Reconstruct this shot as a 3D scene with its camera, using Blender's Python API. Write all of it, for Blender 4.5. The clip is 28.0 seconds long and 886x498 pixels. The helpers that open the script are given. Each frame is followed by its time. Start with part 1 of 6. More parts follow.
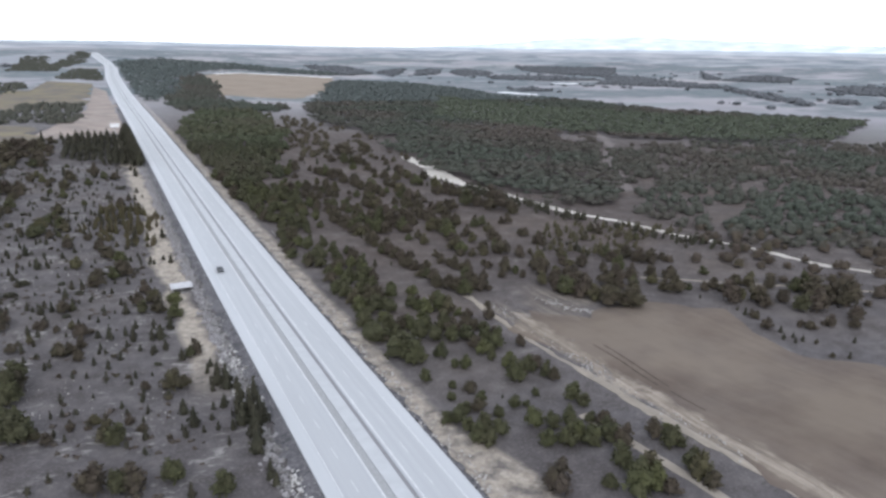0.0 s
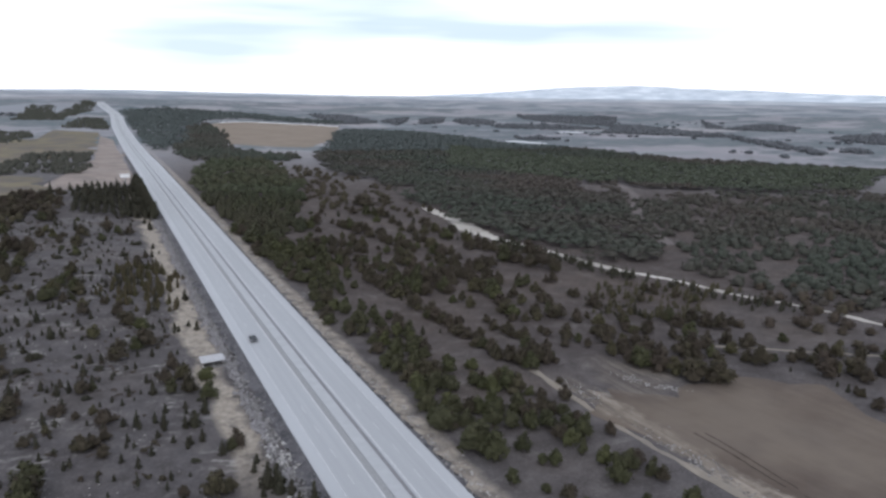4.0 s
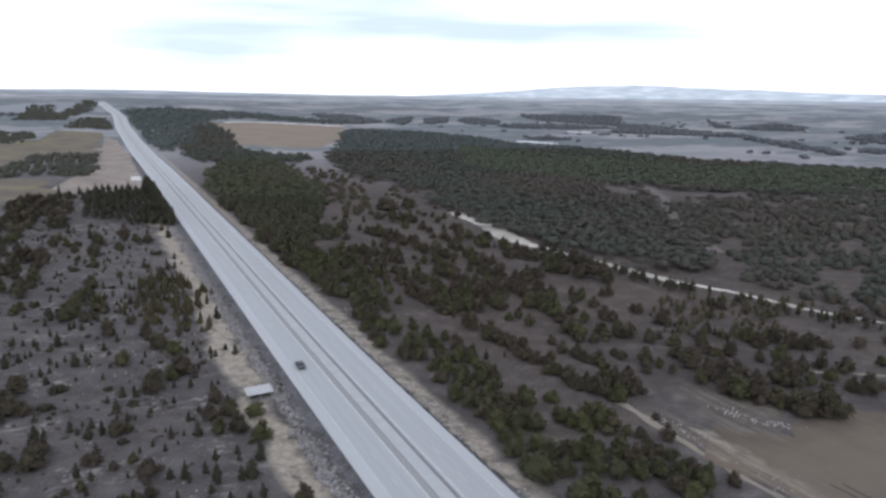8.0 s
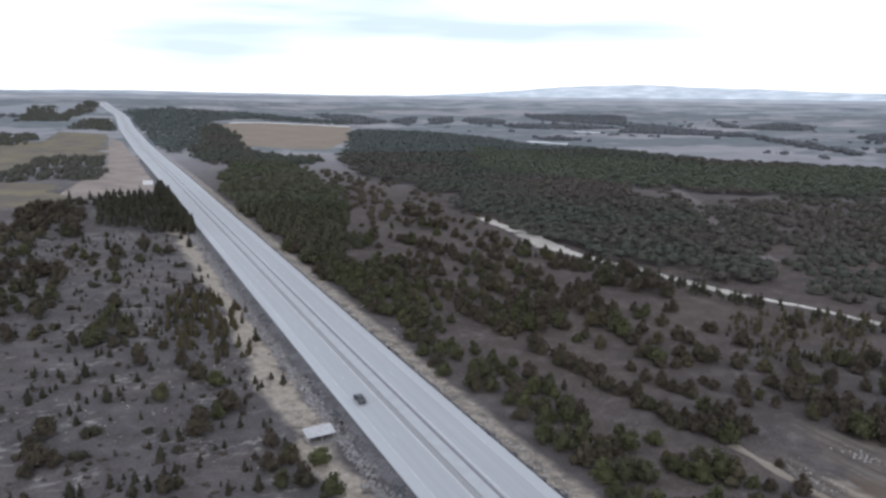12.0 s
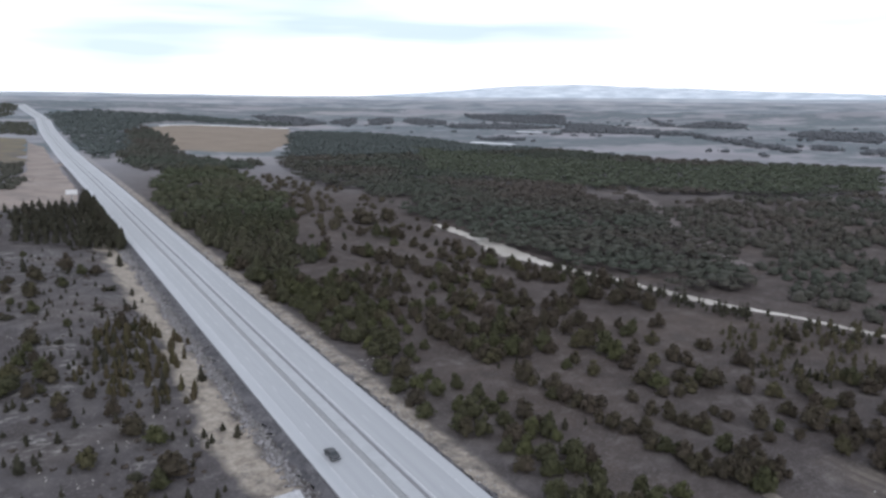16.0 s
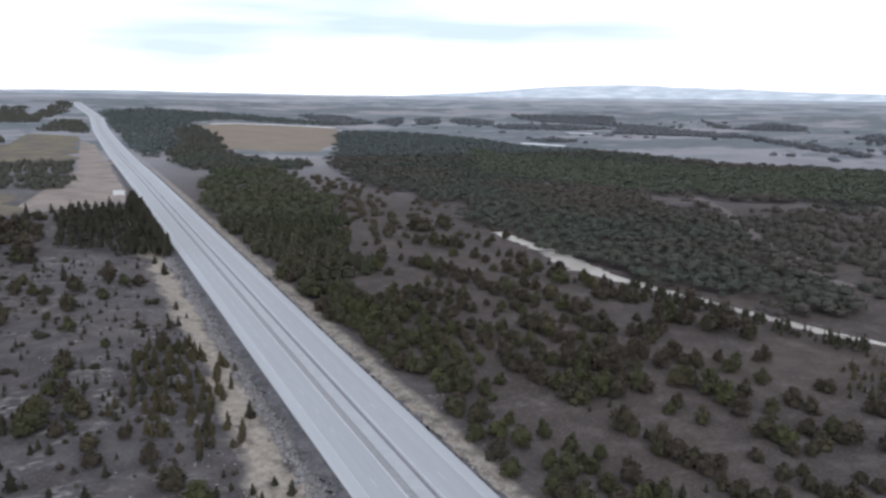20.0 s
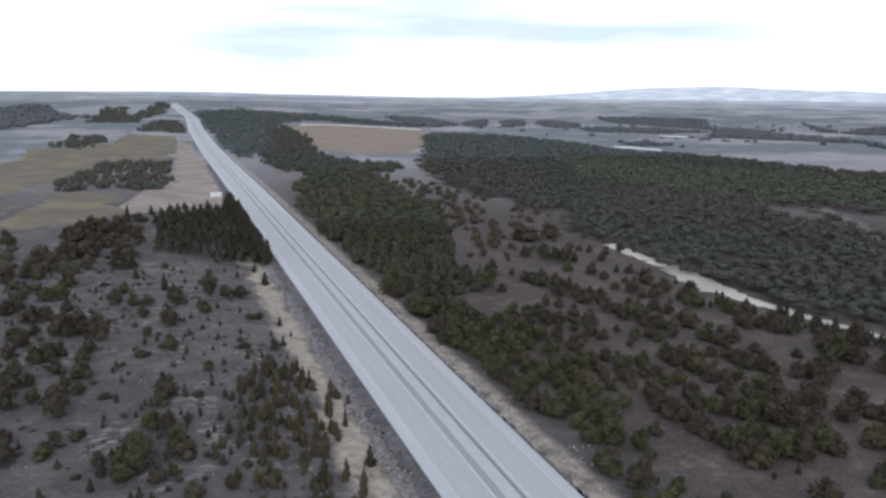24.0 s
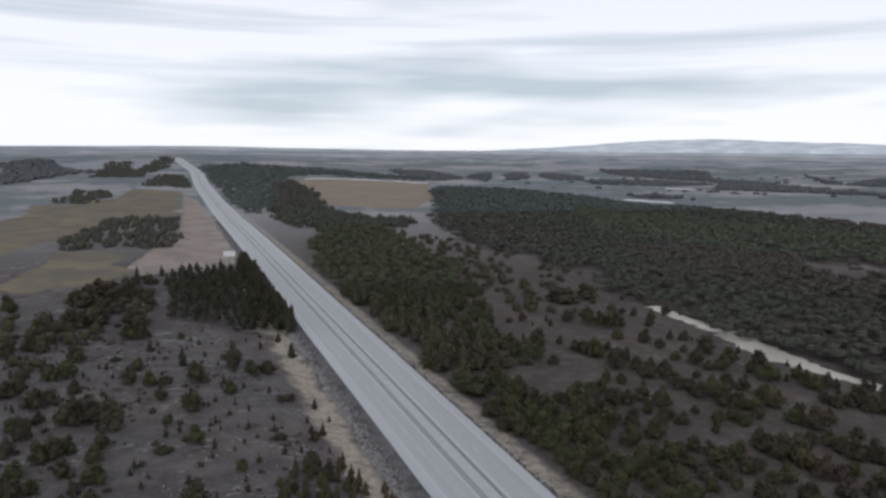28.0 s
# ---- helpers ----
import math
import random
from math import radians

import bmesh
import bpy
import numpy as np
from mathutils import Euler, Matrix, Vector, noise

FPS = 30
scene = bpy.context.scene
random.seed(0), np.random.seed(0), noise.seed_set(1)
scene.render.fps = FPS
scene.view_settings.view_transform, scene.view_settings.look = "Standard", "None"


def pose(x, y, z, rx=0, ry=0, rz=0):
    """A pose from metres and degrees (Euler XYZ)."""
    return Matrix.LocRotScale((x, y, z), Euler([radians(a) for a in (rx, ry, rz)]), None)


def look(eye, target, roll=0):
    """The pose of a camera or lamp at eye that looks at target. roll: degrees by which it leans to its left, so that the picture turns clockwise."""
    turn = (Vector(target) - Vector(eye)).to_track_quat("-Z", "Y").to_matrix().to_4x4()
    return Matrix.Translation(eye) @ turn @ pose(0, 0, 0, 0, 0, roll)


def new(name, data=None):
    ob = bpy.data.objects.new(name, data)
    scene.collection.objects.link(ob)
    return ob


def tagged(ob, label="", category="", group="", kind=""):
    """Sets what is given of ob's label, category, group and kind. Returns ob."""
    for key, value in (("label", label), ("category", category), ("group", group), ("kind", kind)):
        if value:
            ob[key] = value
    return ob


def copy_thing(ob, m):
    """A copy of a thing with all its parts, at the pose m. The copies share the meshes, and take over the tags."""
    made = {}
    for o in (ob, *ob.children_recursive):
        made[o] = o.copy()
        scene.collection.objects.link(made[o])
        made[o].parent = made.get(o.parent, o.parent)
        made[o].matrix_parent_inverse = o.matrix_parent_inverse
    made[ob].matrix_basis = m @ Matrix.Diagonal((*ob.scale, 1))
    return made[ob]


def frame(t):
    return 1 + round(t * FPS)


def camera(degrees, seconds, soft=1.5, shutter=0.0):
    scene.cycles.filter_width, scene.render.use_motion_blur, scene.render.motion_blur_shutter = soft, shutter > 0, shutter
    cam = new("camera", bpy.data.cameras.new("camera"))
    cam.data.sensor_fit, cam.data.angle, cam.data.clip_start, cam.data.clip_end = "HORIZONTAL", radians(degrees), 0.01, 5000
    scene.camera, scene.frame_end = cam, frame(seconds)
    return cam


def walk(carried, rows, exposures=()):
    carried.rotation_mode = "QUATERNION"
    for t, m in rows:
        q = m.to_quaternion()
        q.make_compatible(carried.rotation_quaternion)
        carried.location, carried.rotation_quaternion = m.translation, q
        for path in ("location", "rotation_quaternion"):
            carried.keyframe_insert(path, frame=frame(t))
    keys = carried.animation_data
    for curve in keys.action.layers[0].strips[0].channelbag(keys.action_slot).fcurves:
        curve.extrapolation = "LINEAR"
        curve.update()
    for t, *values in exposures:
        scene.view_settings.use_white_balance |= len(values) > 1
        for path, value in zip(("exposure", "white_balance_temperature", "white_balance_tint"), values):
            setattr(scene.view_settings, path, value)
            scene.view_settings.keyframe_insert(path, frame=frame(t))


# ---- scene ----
cam = camera(63.7, 28.0, soft=2.8)
METRES, EYE, TILT, LEAN, TURN = 192.0, 70.0, 0.0, 1.8, -26.6
ROWS = [
    (0.0, 0.0, 0.0, 0.0, 0.72, -15.7, -2.56),
    (0.5, -0.0108, 0.0147, -0.0003, 0.67, -14.64, -2.57),
    (1.0, -0.0221, 0.029, -0.0003, 0.65, -13.44, -2.56),
    (1.5, -0.0337, 0.0436, -0.0006, 0.62, -12.28, -2.57),
    (2.0, -0.045, 0.058, -0.0011, 0.6, -11.97, -2.59),
    (2.5, -0.0564, 0.072, -0.0017, 0.59, -11.97, -2.59),
    (3.0, -0.0679, 0.0859, -0.0026, 0.58, -11.96, -2.58),
    (3.5, -0.0794, 0.0998, -0.0036, 0.57, -11.96, -2.58),
    (5.5, -0.1278, 0.1564, -0.0073, 0.5, -11.97, -2.55),
    (6.0, -0.1395, 0.1704, -0.0078, 0.49, -11.98, -2.55),
    (6.5, -0.1514, 0.1845, -0.0086, 0.48, -11.97, -2.57),
    (7.0, -0.1634, 0.1981, -0.0091, 0.47, -11.98, -2.57),
    (7.5, -0.1755, 0.2121, -0.0097, 0.45, -11.99, -2.55),
    (8.0, -0.1875, 0.2259, -0.01, 0.44, -11.99, -2.54),
    (8.5, -0.1996, 0.2397, -0.0103, 0.44, -11.99, -2.52),
    (9.0, -0.2116, 0.2538, -0.0107, 0.42, -12.0, -2.51),
    (9.5, -0.2234, 0.2673, -0.0112, 0.4, -11.99, -2.5),
    (10.0, -0.2351, 0.2809, -0.0118, 0.4, -11.99, -2.49),
    (10.5, -0.2467, 0.2942, -0.0124, 0.38, -11.99, -2.47),
    (11.0, -0.2587, 0.3078, -0.0129, 0.36, -11.99, -2.48),
    (11.5, -0.2704, 0.3214, -0.0135, 0.35, -11.99, -2.46),
    (12.0, -0.2824, 0.3351, -0.0138, 0.33, -12.0, -2.43),
    (12.5, -0.2927, 0.3495, -0.0142, 0.4, -11.99, -2.41),
    (14.5, -0.3177, 0.4123, -0.0153, -0.82, -11.89, -2.39),
    (15.0, -0.3207, 0.4295, -0.0156, -3.09, -11.81, -2.25),
    (15.5, -0.3242, 0.4461, -0.0161, -4.66, -11.77, -2.17),
    (16.0, -0.3265, 0.4633, -0.0164, -4.62, -11.77, -2.18),
    (16.5, -0.3285, 0.4803, -0.0167, -4.59, -11.78, -2.21),
    (17.0, -0.3315, 0.4977, -0.0171, -4.58, -11.79, -2.24),
    (17.5, -0.3353, 0.5147, -0.0173, -4.57, -11.79, -2.29),
    (18.0, -0.3399, 0.5314, -0.0178, -4.57, -11.8, -2.31),
    (18.5, -0.3451, 0.548, -0.018, -4.56, -11.8, -2.32),
    (19.0, -0.3515, 0.5646, -0.0182, -4.49, -11.79, -2.33),
    (19.5, -0.3584, 0.5805, -0.0187, -3.14, -11.84, -2.38),
    (20.0, -0.3654, 0.5965, -0.0193, -1.12, -11.92, -2.46),
    (20.5, -0.373, 0.6122, -0.0196, 0.85, -12.01, -2.51),
    (21.0, -0.3813, 0.6279, -0.0205, 2.63, -12.07, -2.57),
    (21.5, -0.3903, 0.6438, -0.0217, 4.32, -12.11, -2.6),
    (23.5, -0.4292, 0.7036, -0.0243, 5.23, -12.06, -2.53),
    (24.0, -0.4398, 0.7179, -0.0247, 5.21, -12.05, -2.5),
    (24.5, -0.4505, 0.7321, -0.0253, 5.19, -12.2, -2.46),
    (25.0, -0.4616, 0.7461, -0.0254, 5.17, -12.25, -2.43),
    (25.5, -0.4725, 0.7602, -0.0252, 5.16, -12.19, -2.41),
    (26.0, -0.4839, 0.7742, -0.0254, 5.15, -11.93, -2.38),
    (26.5, -0.495, 0.788, -0.0255, 5.14, -11.47, -2.35),
    (27.0, -0.5062, 0.8019, -0.0252, 5.11, -10.22, -2.33),
    (27.5, -0.5173, 0.8153, -0.0252, 5.09, -8.46, -2.31),
    (28.0, -0.5287, 0.8287, -0.025, 5.08, -7.89, -2.3),
]
walk(cam, [(t, pose(0, 0, EYE, TILT, LEAN, TURN) @ pose(METRES * x, METRES * y, METRES * z, 90 + pitch, roll, yaw)) for t, x, y, z, yaw, pitch, roll in ROWS],
     [(t, e, 6000 if t < 1.5 else 5970 if t < 27.5 else 6250, 12 if t < 1.5 else 13) for t, e in ((0.0, -0.45), (1.0, -0.62), (2.0, -0.95), (3.0, -1.02), (12.0, -0.98), (26.0, -0.98), (27.0, -1.08), (28.0, -1.50))])

# ---- world, sun ----
SUN_EL, SUN_AZ = 38.0, 205.0
world = bpy.data.worlds.new("overcast_sky")
scene.world = world
world.use_nodes = True
wn, wl = world.node_tree.nodes, world.node_tree.links
wn.clear()


def wnode(kind, **sets):
    n = wn.new(kind)
    for key, value in sets.items():
        n.inputs[key].default_value = value
    return n


w_out = wn.new("ShaderNodeOutputWorld")
w_sky = wn.new("ShaderNodeTexSky")
w_sky.sky_type, w_sky.sun_disc = "NISHITA", False
w_sky.sun_elevation, w_sky.sun_rotation = radians(SUN_EL), radians(SUN_AZ)
w_sky.dust_density, w_sky.altitude = 4.0, 1000.0
w_skybg = wnode("ShaderNodeBackground", Strength=0.28)
wl.new(w_sky.outputs[0], w_skybg.inputs[0])
w_tc = wn.new("ShaderNodeTexCoord")
w_map = wn.new("ShaderNodeMapping")
w_map.inputs["Scale"].default_value = (1.6, 1.6, 13.0)
w_map.inputs["Rotation"].default_value = (0, 0, radians(-22))
w_map.inputs["Location"].default_value = (0.3, 0.1, 0.2)
wl.new(w_tc.outputs["Generated"], w_map.inputs[0])
w_noise = wnode("ShaderNodeTexNoise", Scale=1.3, Detail=3.0, Roughness=0.45)
wl.new(w_map.outputs[0], w_noise.inputs["Vector"])
w_ramp = wn.new("ShaderNodeValToRGB")
w_ramp.color_ramp.elements[0].position, w_ramp.color_ramp.elements[0].color = 0.3, (0.56, 0.635, 0.675, 1)
w_ramp.color_ramp.elements[1].position, w_ramp.color_ramp.elements[1].color = 0.48, (0.98, 0.99, 1.0, 1)
wl.new(w_noise.outputs[0], w_ramp.inputs[0])
w_map2 = wn.new("ShaderNodeMapping")
w_map2.inputs["Scale"].default_value = (0.9, 0.9, 24.0)
w_map2.inputs["Location"].default_value = (1.7, 0.6, 0.35)
wl.new(w_tc.outputs["Generated"], w_map2.inputs[0])
w_noise2 = wnode("ShaderNodeTexNoise", Scale=1.2, Detail=4.0, Roughness=0.5)
wl.new(w_map2.outputs[0], w_noise2.inputs["Vector"])
w_ramp2 = wn.new("ShaderNodeValToRGB")
w_ramp2.color_ramp.elements[0].position, w_ramp2.color_ramp.elements[0].color = 0.33, (0.7, 0.75, 0.79, 1)
w_ramp2.color_ramp.elements[1].position, w_ramp2.color_ramp.elements[1].color = 0.47, (1, 1, 1, 1)
wl.new(w_noise2.outputs[0], w_ramp2.inputs[0])
w_rise = wn.new("ShaderNodeMapRange")
for key, value in (("From Min", 0.07), ("From Max", 0.14), ("To Min", 0.0), ("To Max", 1.0)):
    w_rise.inputs[key].default_value = value
w_layers = wn.new("ShaderNodeMix")
w_layers.data_type, w_layers.blend_type = "RGBA", "MULTIPLY"
wl.new(w_rise.outputs[0], w_layers.inputs[0])
wl.new(w_ramp.outputs[0], w_layers.inputs[6])
wl.new(w_ramp2.outputs[0], w_layers.inputs[7])
w_cloud = wnode("ShaderNodeBackground", Strength=2.72)
w_xyz = wn.new("ShaderNodeSeparateXYZ")
wl.new(w_tc.outputs["Generated"], w_xyz.inputs[0])
w_high = wn.new("ShaderNodeMapRange")
for key, value in (("From Min", 0.0), ("From Max", 0.7), ("To Min", 1.15), ("To Max", 0.72)):
    w_high.inputs[key].default_value = value
wl.new(w_xyz.outputs[2], w_high.inputs[0])
wl.new(w_xyz.outputs[2], w_rise.inputs[0])
w_scale = wn.new("ShaderNodeVectorMath")
w_scale.operation = "SCALE"
wl.new(w_layers.outputs[2], w_scale.inputs[0])
wl.new(w_high.outputs[0], w_scale.inputs["Scale"])
wl.new(w_scale.outputs[0], w_cloud.inputs[0])
w_mix = wnode("ShaderNodeMixShader", Fac=0.88)
wl.new(w_skybg.outputs[0], w_mix.inputs[1])
wl.new(w_cloud.outputs[0], w_mix.inputs[2])
wl.new(w_mix.outputs[0], w_out.inputs[0])

sun_data = bpy.data.lights.new("sun", "SUN")
sun_data.energy, sun_data.angle, sun_data.color = 1.8, radians(14), (1.0, 0.96, 0.9)
sun = new("sun", sun_data)
sun.matrix_world = look((math.sin(radians(SUN_AZ)) * 100, math.cos(radians(SUN_AZ)) * 100, 100 * math.tan(radians(SUN_EL))), (0, 0, 0))


# ---- materials ----
class Mat:
    """A node material with a few short helpers."""

    def __init__(self, name, rough=0.9, spec=0.3):
        self.m = bpy.data.materials.new(name)
        self.m.use_nodes = True
        self.t = self.m.node_tree
        self.b = self.t.nodes["Principled BSDF"]
        self.b.inputs["Roughness"].default_value = rough
        self.b.inputs["Specular IOR Level"].default_value = spec
        self.geo = self.t.nodes.new("ShaderNodeNewGeometry")

    def node(self, kind, **sets):
        n = self.t.nodes.new(kind)
        for key, value in sets.items():
            n.inputs[key].default_value = value
        return n

    def link(self, a, b):
        self.t.links.new(a, b)

    def place(self, scale=(1, 1, 1), shift=(0, 0, 0)):
        n = self.node("ShaderNodeMapping")
        n.inputs["Scale"].default_value, n.inputs["Location"].default_value = scale, shift
        self.link(self.geo.outputs["Position"], n.inputs[0])
        return n.outputs[0]

    def noise(self, size, detail=4.0, rough=0.6, scale=(1, 1, 1), shift=(0, 0, 0)):
        n = self.node("ShaderNodeTexNoise", Scale=1.0 / size, Detail=detail, Roughness=rough)
        self.link(self.place(scale, shift), n.inputs["Vector"])
        return n.outputs[0]

    def ramp(self, fac, *stops):
        n = self.node("ShaderNodeValToRGB")
        e = n.color_ramp.elements
        while len(e) < len(stops):
            e.new(0.5)
        for el, (p, c) in zip(e, stops):
            el.position = p
            el.color = (*c, 1) if isinstance(c, tuple) else (c, c, c, 1)
        self.link(fac, n.inputs[0])
        return n.outputs[0]

    def mix(self, fac, a, b, mode="MIX"):
        n = self.t.nodes.new("ShaderNodeMix")
        n.data_type, n.blend_type = "RGBA", mode
        for k, v in ((0, fac), (6, a), (7, b)):
            if isinstance(v, (int, float)):
                n.inputs[k].default_value = v
            elif isinstance(v, tuple):
                n.inputs[k].default_value = (*v, 1)
            else:
                self.link(v, n.inputs[k])
        return n.outputs[2]

    def math(self, op, a, b=0.0):
        n = self.t.nodes.new("ShaderNodeMath")
        n.operation = op
        for k, v in ((0, a), (1, b)):
            if isinstance(v, (int, float)):
                n.inputs[k].default_value = v
            else:
                self.link(v, n.inputs[k])
        return n.outputs[0]

    def band(self, value, lo, hi, soft):
        """1 between lo and hi, 0 outside, with a soft rim."""
        up = self.math("DIVIDE", self.math("SUBTRACT", value, lo), soft)
        down = self.math("DIVIDE", self.math("SUBTRACT", hi, value), soft)
        n = self.math("MINIMUM", up, down)
        n = self.math("MINIMUM", n, 1.0)
        return self.math("MAXIMUM", n, 0.0)

    def axis(self, which):
        n = self.t.nodes.new("ShaderNodeSeparateXYZ")
        self.link(self.geo.outputs["Position"], n.inputs[0])
        return n.outputs[which]

    def margin(self):
        """Where the worn sandy rim of the near field lies, and its rutted colour."""
        x, y = self.axis(0), self.axis(1)
        line = self.math("ADD", self.math("MULTIPLY", self.math("MAXIMUM", self.math("SUBTRACT", 130.0, y), 0.0), 0.06), 97.0)
        off = self.math("ADD", self.math("SUBTRACT", x, line), self.math("MULTIPLY", self.math("SUBTRACT", self.noise(9, 5, 0.65, shift=(3, 8, 0)), 0.5), 13.0))
        band = self.math("MULTIPLY", self.band(off, -1.5, 6.5, 2.5), self.band(y, -200.0, 172.0, 14.0))
        far = self.node("ShaderNodeVectorMath")
        far.operation = "DISTANCE"
        self.link(self.geo.outputs["Position"], far.inputs[0])
        far.inputs[1].default_value = (117, 163, -4)
        d = self.math("ADD", far.outputs["Value"], self.math("MULTIPLY", self.math("SUBTRACT", self.noise(14, 5, 0.65, shift=(31, 8, 0)), 0.5), 34.0))
        blob = self.band(d, -99.0, 15.0, 8.0)
        where = self.math("MULTIPLY", self.math("MAXIMUM", band, self.math("MULTIPLY", blob, 0.42)), self.ramp(self.noise(5, 5, 0.7), (0.3, 0.25), (0.52, 0.95)))
        ruts = self.noise(1.5, 5, 0.7, (1.0, 0.05, 1.0))
        c = self.ramp(ruts, (0.36, (0.1, 0.084, 0.073)), (0.48, (0.2, 0.17, 0.14)), (0.66, (0.33, 0.29, 0.245)))
        return where, c

    def colour(self, out):
        self.link(out, self.b.inputs["Base Color"])
        return self

    def bump(self, height, strength, distance):
        n = self.node("ShaderNodeBump", Strength=strength, Distance=distance)
        self.link(height, n.inputs["Height"])
        self.link(n.outputs[0], self.b.inputs["Normal"])
        return self


def plain(name, rgb, rough=0.7, spec=0.3, vary=0.15, size=0.6):
    m = Mat(name, rough, spec)
    n = m.noise(size)
    m.colour(m.ramp(n, (0.3, tuple(c * (1 - vary) for c in rgb)), (0.7, tuple(min(1, c * (1 + vary)) for c in rgb))))
    return m.m


def soil_material():
    m = Mat("dry_stony_soil", 0.95, 0.15)
    big, mid, fine = m.noise(55, 3), m.noise(6, 6, 0.65), m.noise(0.6, 4, 0.7)
    grey = m.ramp(big, (0.32, (0.07, 0.062, 0.063)), (0.5, (0.087, 0.08, 0.083)), (0.68, (0.098, 0.085, 0.081)))
    brown = m.ramp(big, (0.32, (0.055, 0.042, 0.037)), (0.5, (0.068, 0.053, 0.047)), (0.68, (0.082, 0.062, 0.051)))
    base = m.mix(m.math("MULTIPLY", m.band(m.axis(0), 52.0, 900.0, 20.0), m.math("MULTIPLY", m.band(m.axis(1), 110.0, 2000.0, 120.0), 0.85)), grey, brown)
    base = m.mix(m.ramp(mid, (0.36, 0.6), (0.52, 0.0)), base, (0.05, 0.043, 0.041))
    base = m.mix(m.ramp(mid, (0.52, 0.0), (0.7, 0.5)), base, (0.15, 0.136, 0.13))
    base = m.mix(m.ramp(fine, (0.5, 0.0), (0.75, 0.6)), base, (0.19, 0.178, 0.175))
    # pale stone showing through
    stone = m.math("MULTIPLY", m.ramp(m.noise(14, 4), (0.5, 0.0), (0.64, 1.0)), m.ramp(m.noise(1.6, 4, 0.65, (0.5, 1.0, 1.0)), (0.53, 0.0), (0.62, 1.0)))
    stone = m.math("MULTIPLY", stone, m.math("ADD", m.math("MULTIPLY", m.band(m.axis(0), -900.0, 48.0, 20.0), 0.45), 0.15))
    base = m.mix(stone, base, (0.36, 0.345, 0.33))
    # sandy verges that run along the road
    wob = m.math("MULTIPLY", m.math("SUBTRACT", m.noise(18, 4), 0.5), 16.0)
    xs = m.math("ADD", m.axis(0), wob)
    near = m.band(m.axis(1), 140.0, 600.0, 30.0)
    patchy = m.ramp(m.noise(6, 6, 0.65), (0.32, 0.0), (0.46, 1.0))
    sand = m.math("MULTIPLY", m.math("MULTIPLY", m.band(xs, 13.0, 22.8, 2.5), near), patchy)
    wide = m.math("MULTIPLY", m.band(m.axis(1), -300.0, 114.0, 24.0), 6.0)
    sand_r = m.band(m.math("SUBTRACT", m.math("ADD", m.axis(0), m.math("MULTIPLY", wob, 0.25)), wide), 38.0, 57.5, 2.0)
    sandy = m.ramp(m.noise(1.8, 6, 0.75), (0.3, (0.17, 0.146, 0.125)), (0.5, (0.3, 0.264, 0.222)), (0.72, (0.43, 0.388, 0.335)))
    base = m.mix(sand, base, sandy)
    base = m.mix(m.math("MULTIPLY", sand_r, m.ramp(m.noise(4, 5, 0.65), (0.34, 0.15), (0.56, 0.95))), base, sandy)
    where, rutted = m.margin()
    base = m.mix(where, base, rutted)
    # far open country: winter fields in mauve and straw, muted grey-blue by painted haze
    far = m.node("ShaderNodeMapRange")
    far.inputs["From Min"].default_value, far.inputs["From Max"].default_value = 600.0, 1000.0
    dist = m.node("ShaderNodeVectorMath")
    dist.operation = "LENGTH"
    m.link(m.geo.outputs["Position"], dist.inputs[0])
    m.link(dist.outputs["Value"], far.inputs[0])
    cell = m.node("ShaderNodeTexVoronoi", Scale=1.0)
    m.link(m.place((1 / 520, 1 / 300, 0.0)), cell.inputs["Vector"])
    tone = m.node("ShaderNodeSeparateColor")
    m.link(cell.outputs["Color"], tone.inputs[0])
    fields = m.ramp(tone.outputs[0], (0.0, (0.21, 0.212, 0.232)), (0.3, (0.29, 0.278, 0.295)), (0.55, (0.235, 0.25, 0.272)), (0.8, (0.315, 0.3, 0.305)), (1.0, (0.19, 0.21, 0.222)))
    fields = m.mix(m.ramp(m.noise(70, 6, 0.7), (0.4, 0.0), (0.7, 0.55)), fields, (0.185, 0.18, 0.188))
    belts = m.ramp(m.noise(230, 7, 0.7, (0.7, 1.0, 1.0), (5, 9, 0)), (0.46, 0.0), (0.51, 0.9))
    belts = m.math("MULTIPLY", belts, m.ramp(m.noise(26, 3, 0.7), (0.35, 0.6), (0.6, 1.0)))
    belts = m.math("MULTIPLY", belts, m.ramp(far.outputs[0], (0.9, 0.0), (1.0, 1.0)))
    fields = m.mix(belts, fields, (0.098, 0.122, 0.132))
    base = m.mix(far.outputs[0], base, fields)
    m.colour(base)
    m.bump(m.math("ADD", m.noise(1.2, 5, 0.7), m.math("MULTIPLY", m.noise(0.25, 3), 0.3)), 0.8, 0.35)
    return m.m


def asphalt_material(name, light):
    m = Mat(name, 0.62, 0.5)
    streak = m.noise(1.1, 4, 0.6, (1.0, 0.012, 1.0))
    broad = m.noise(14, 4, 0.55, (1.0, 0.2, 1.0))
    grain = m.noise(0.05, 2)
    c = m.ramp(streak, (0.3, (light * 0.9, light * 0.93, light * 0.98)), (0.7, (light * 1.05, light * 1.08, light * 1.12)))
    c = m.mix(m.ramp(broad, (0.35, 0.0), (0.7, 0.25)), c, (light * 0.75, light * 0.76, light * 0.78))
    c = m.mix(m.ramp(grain, (0.4, 0.0), (0.7, 0.25)), c, (light * 0.6, light * 0.6, light * 0.62))
    return m.colour(c).bump(grain, 0.3, 0.01).m


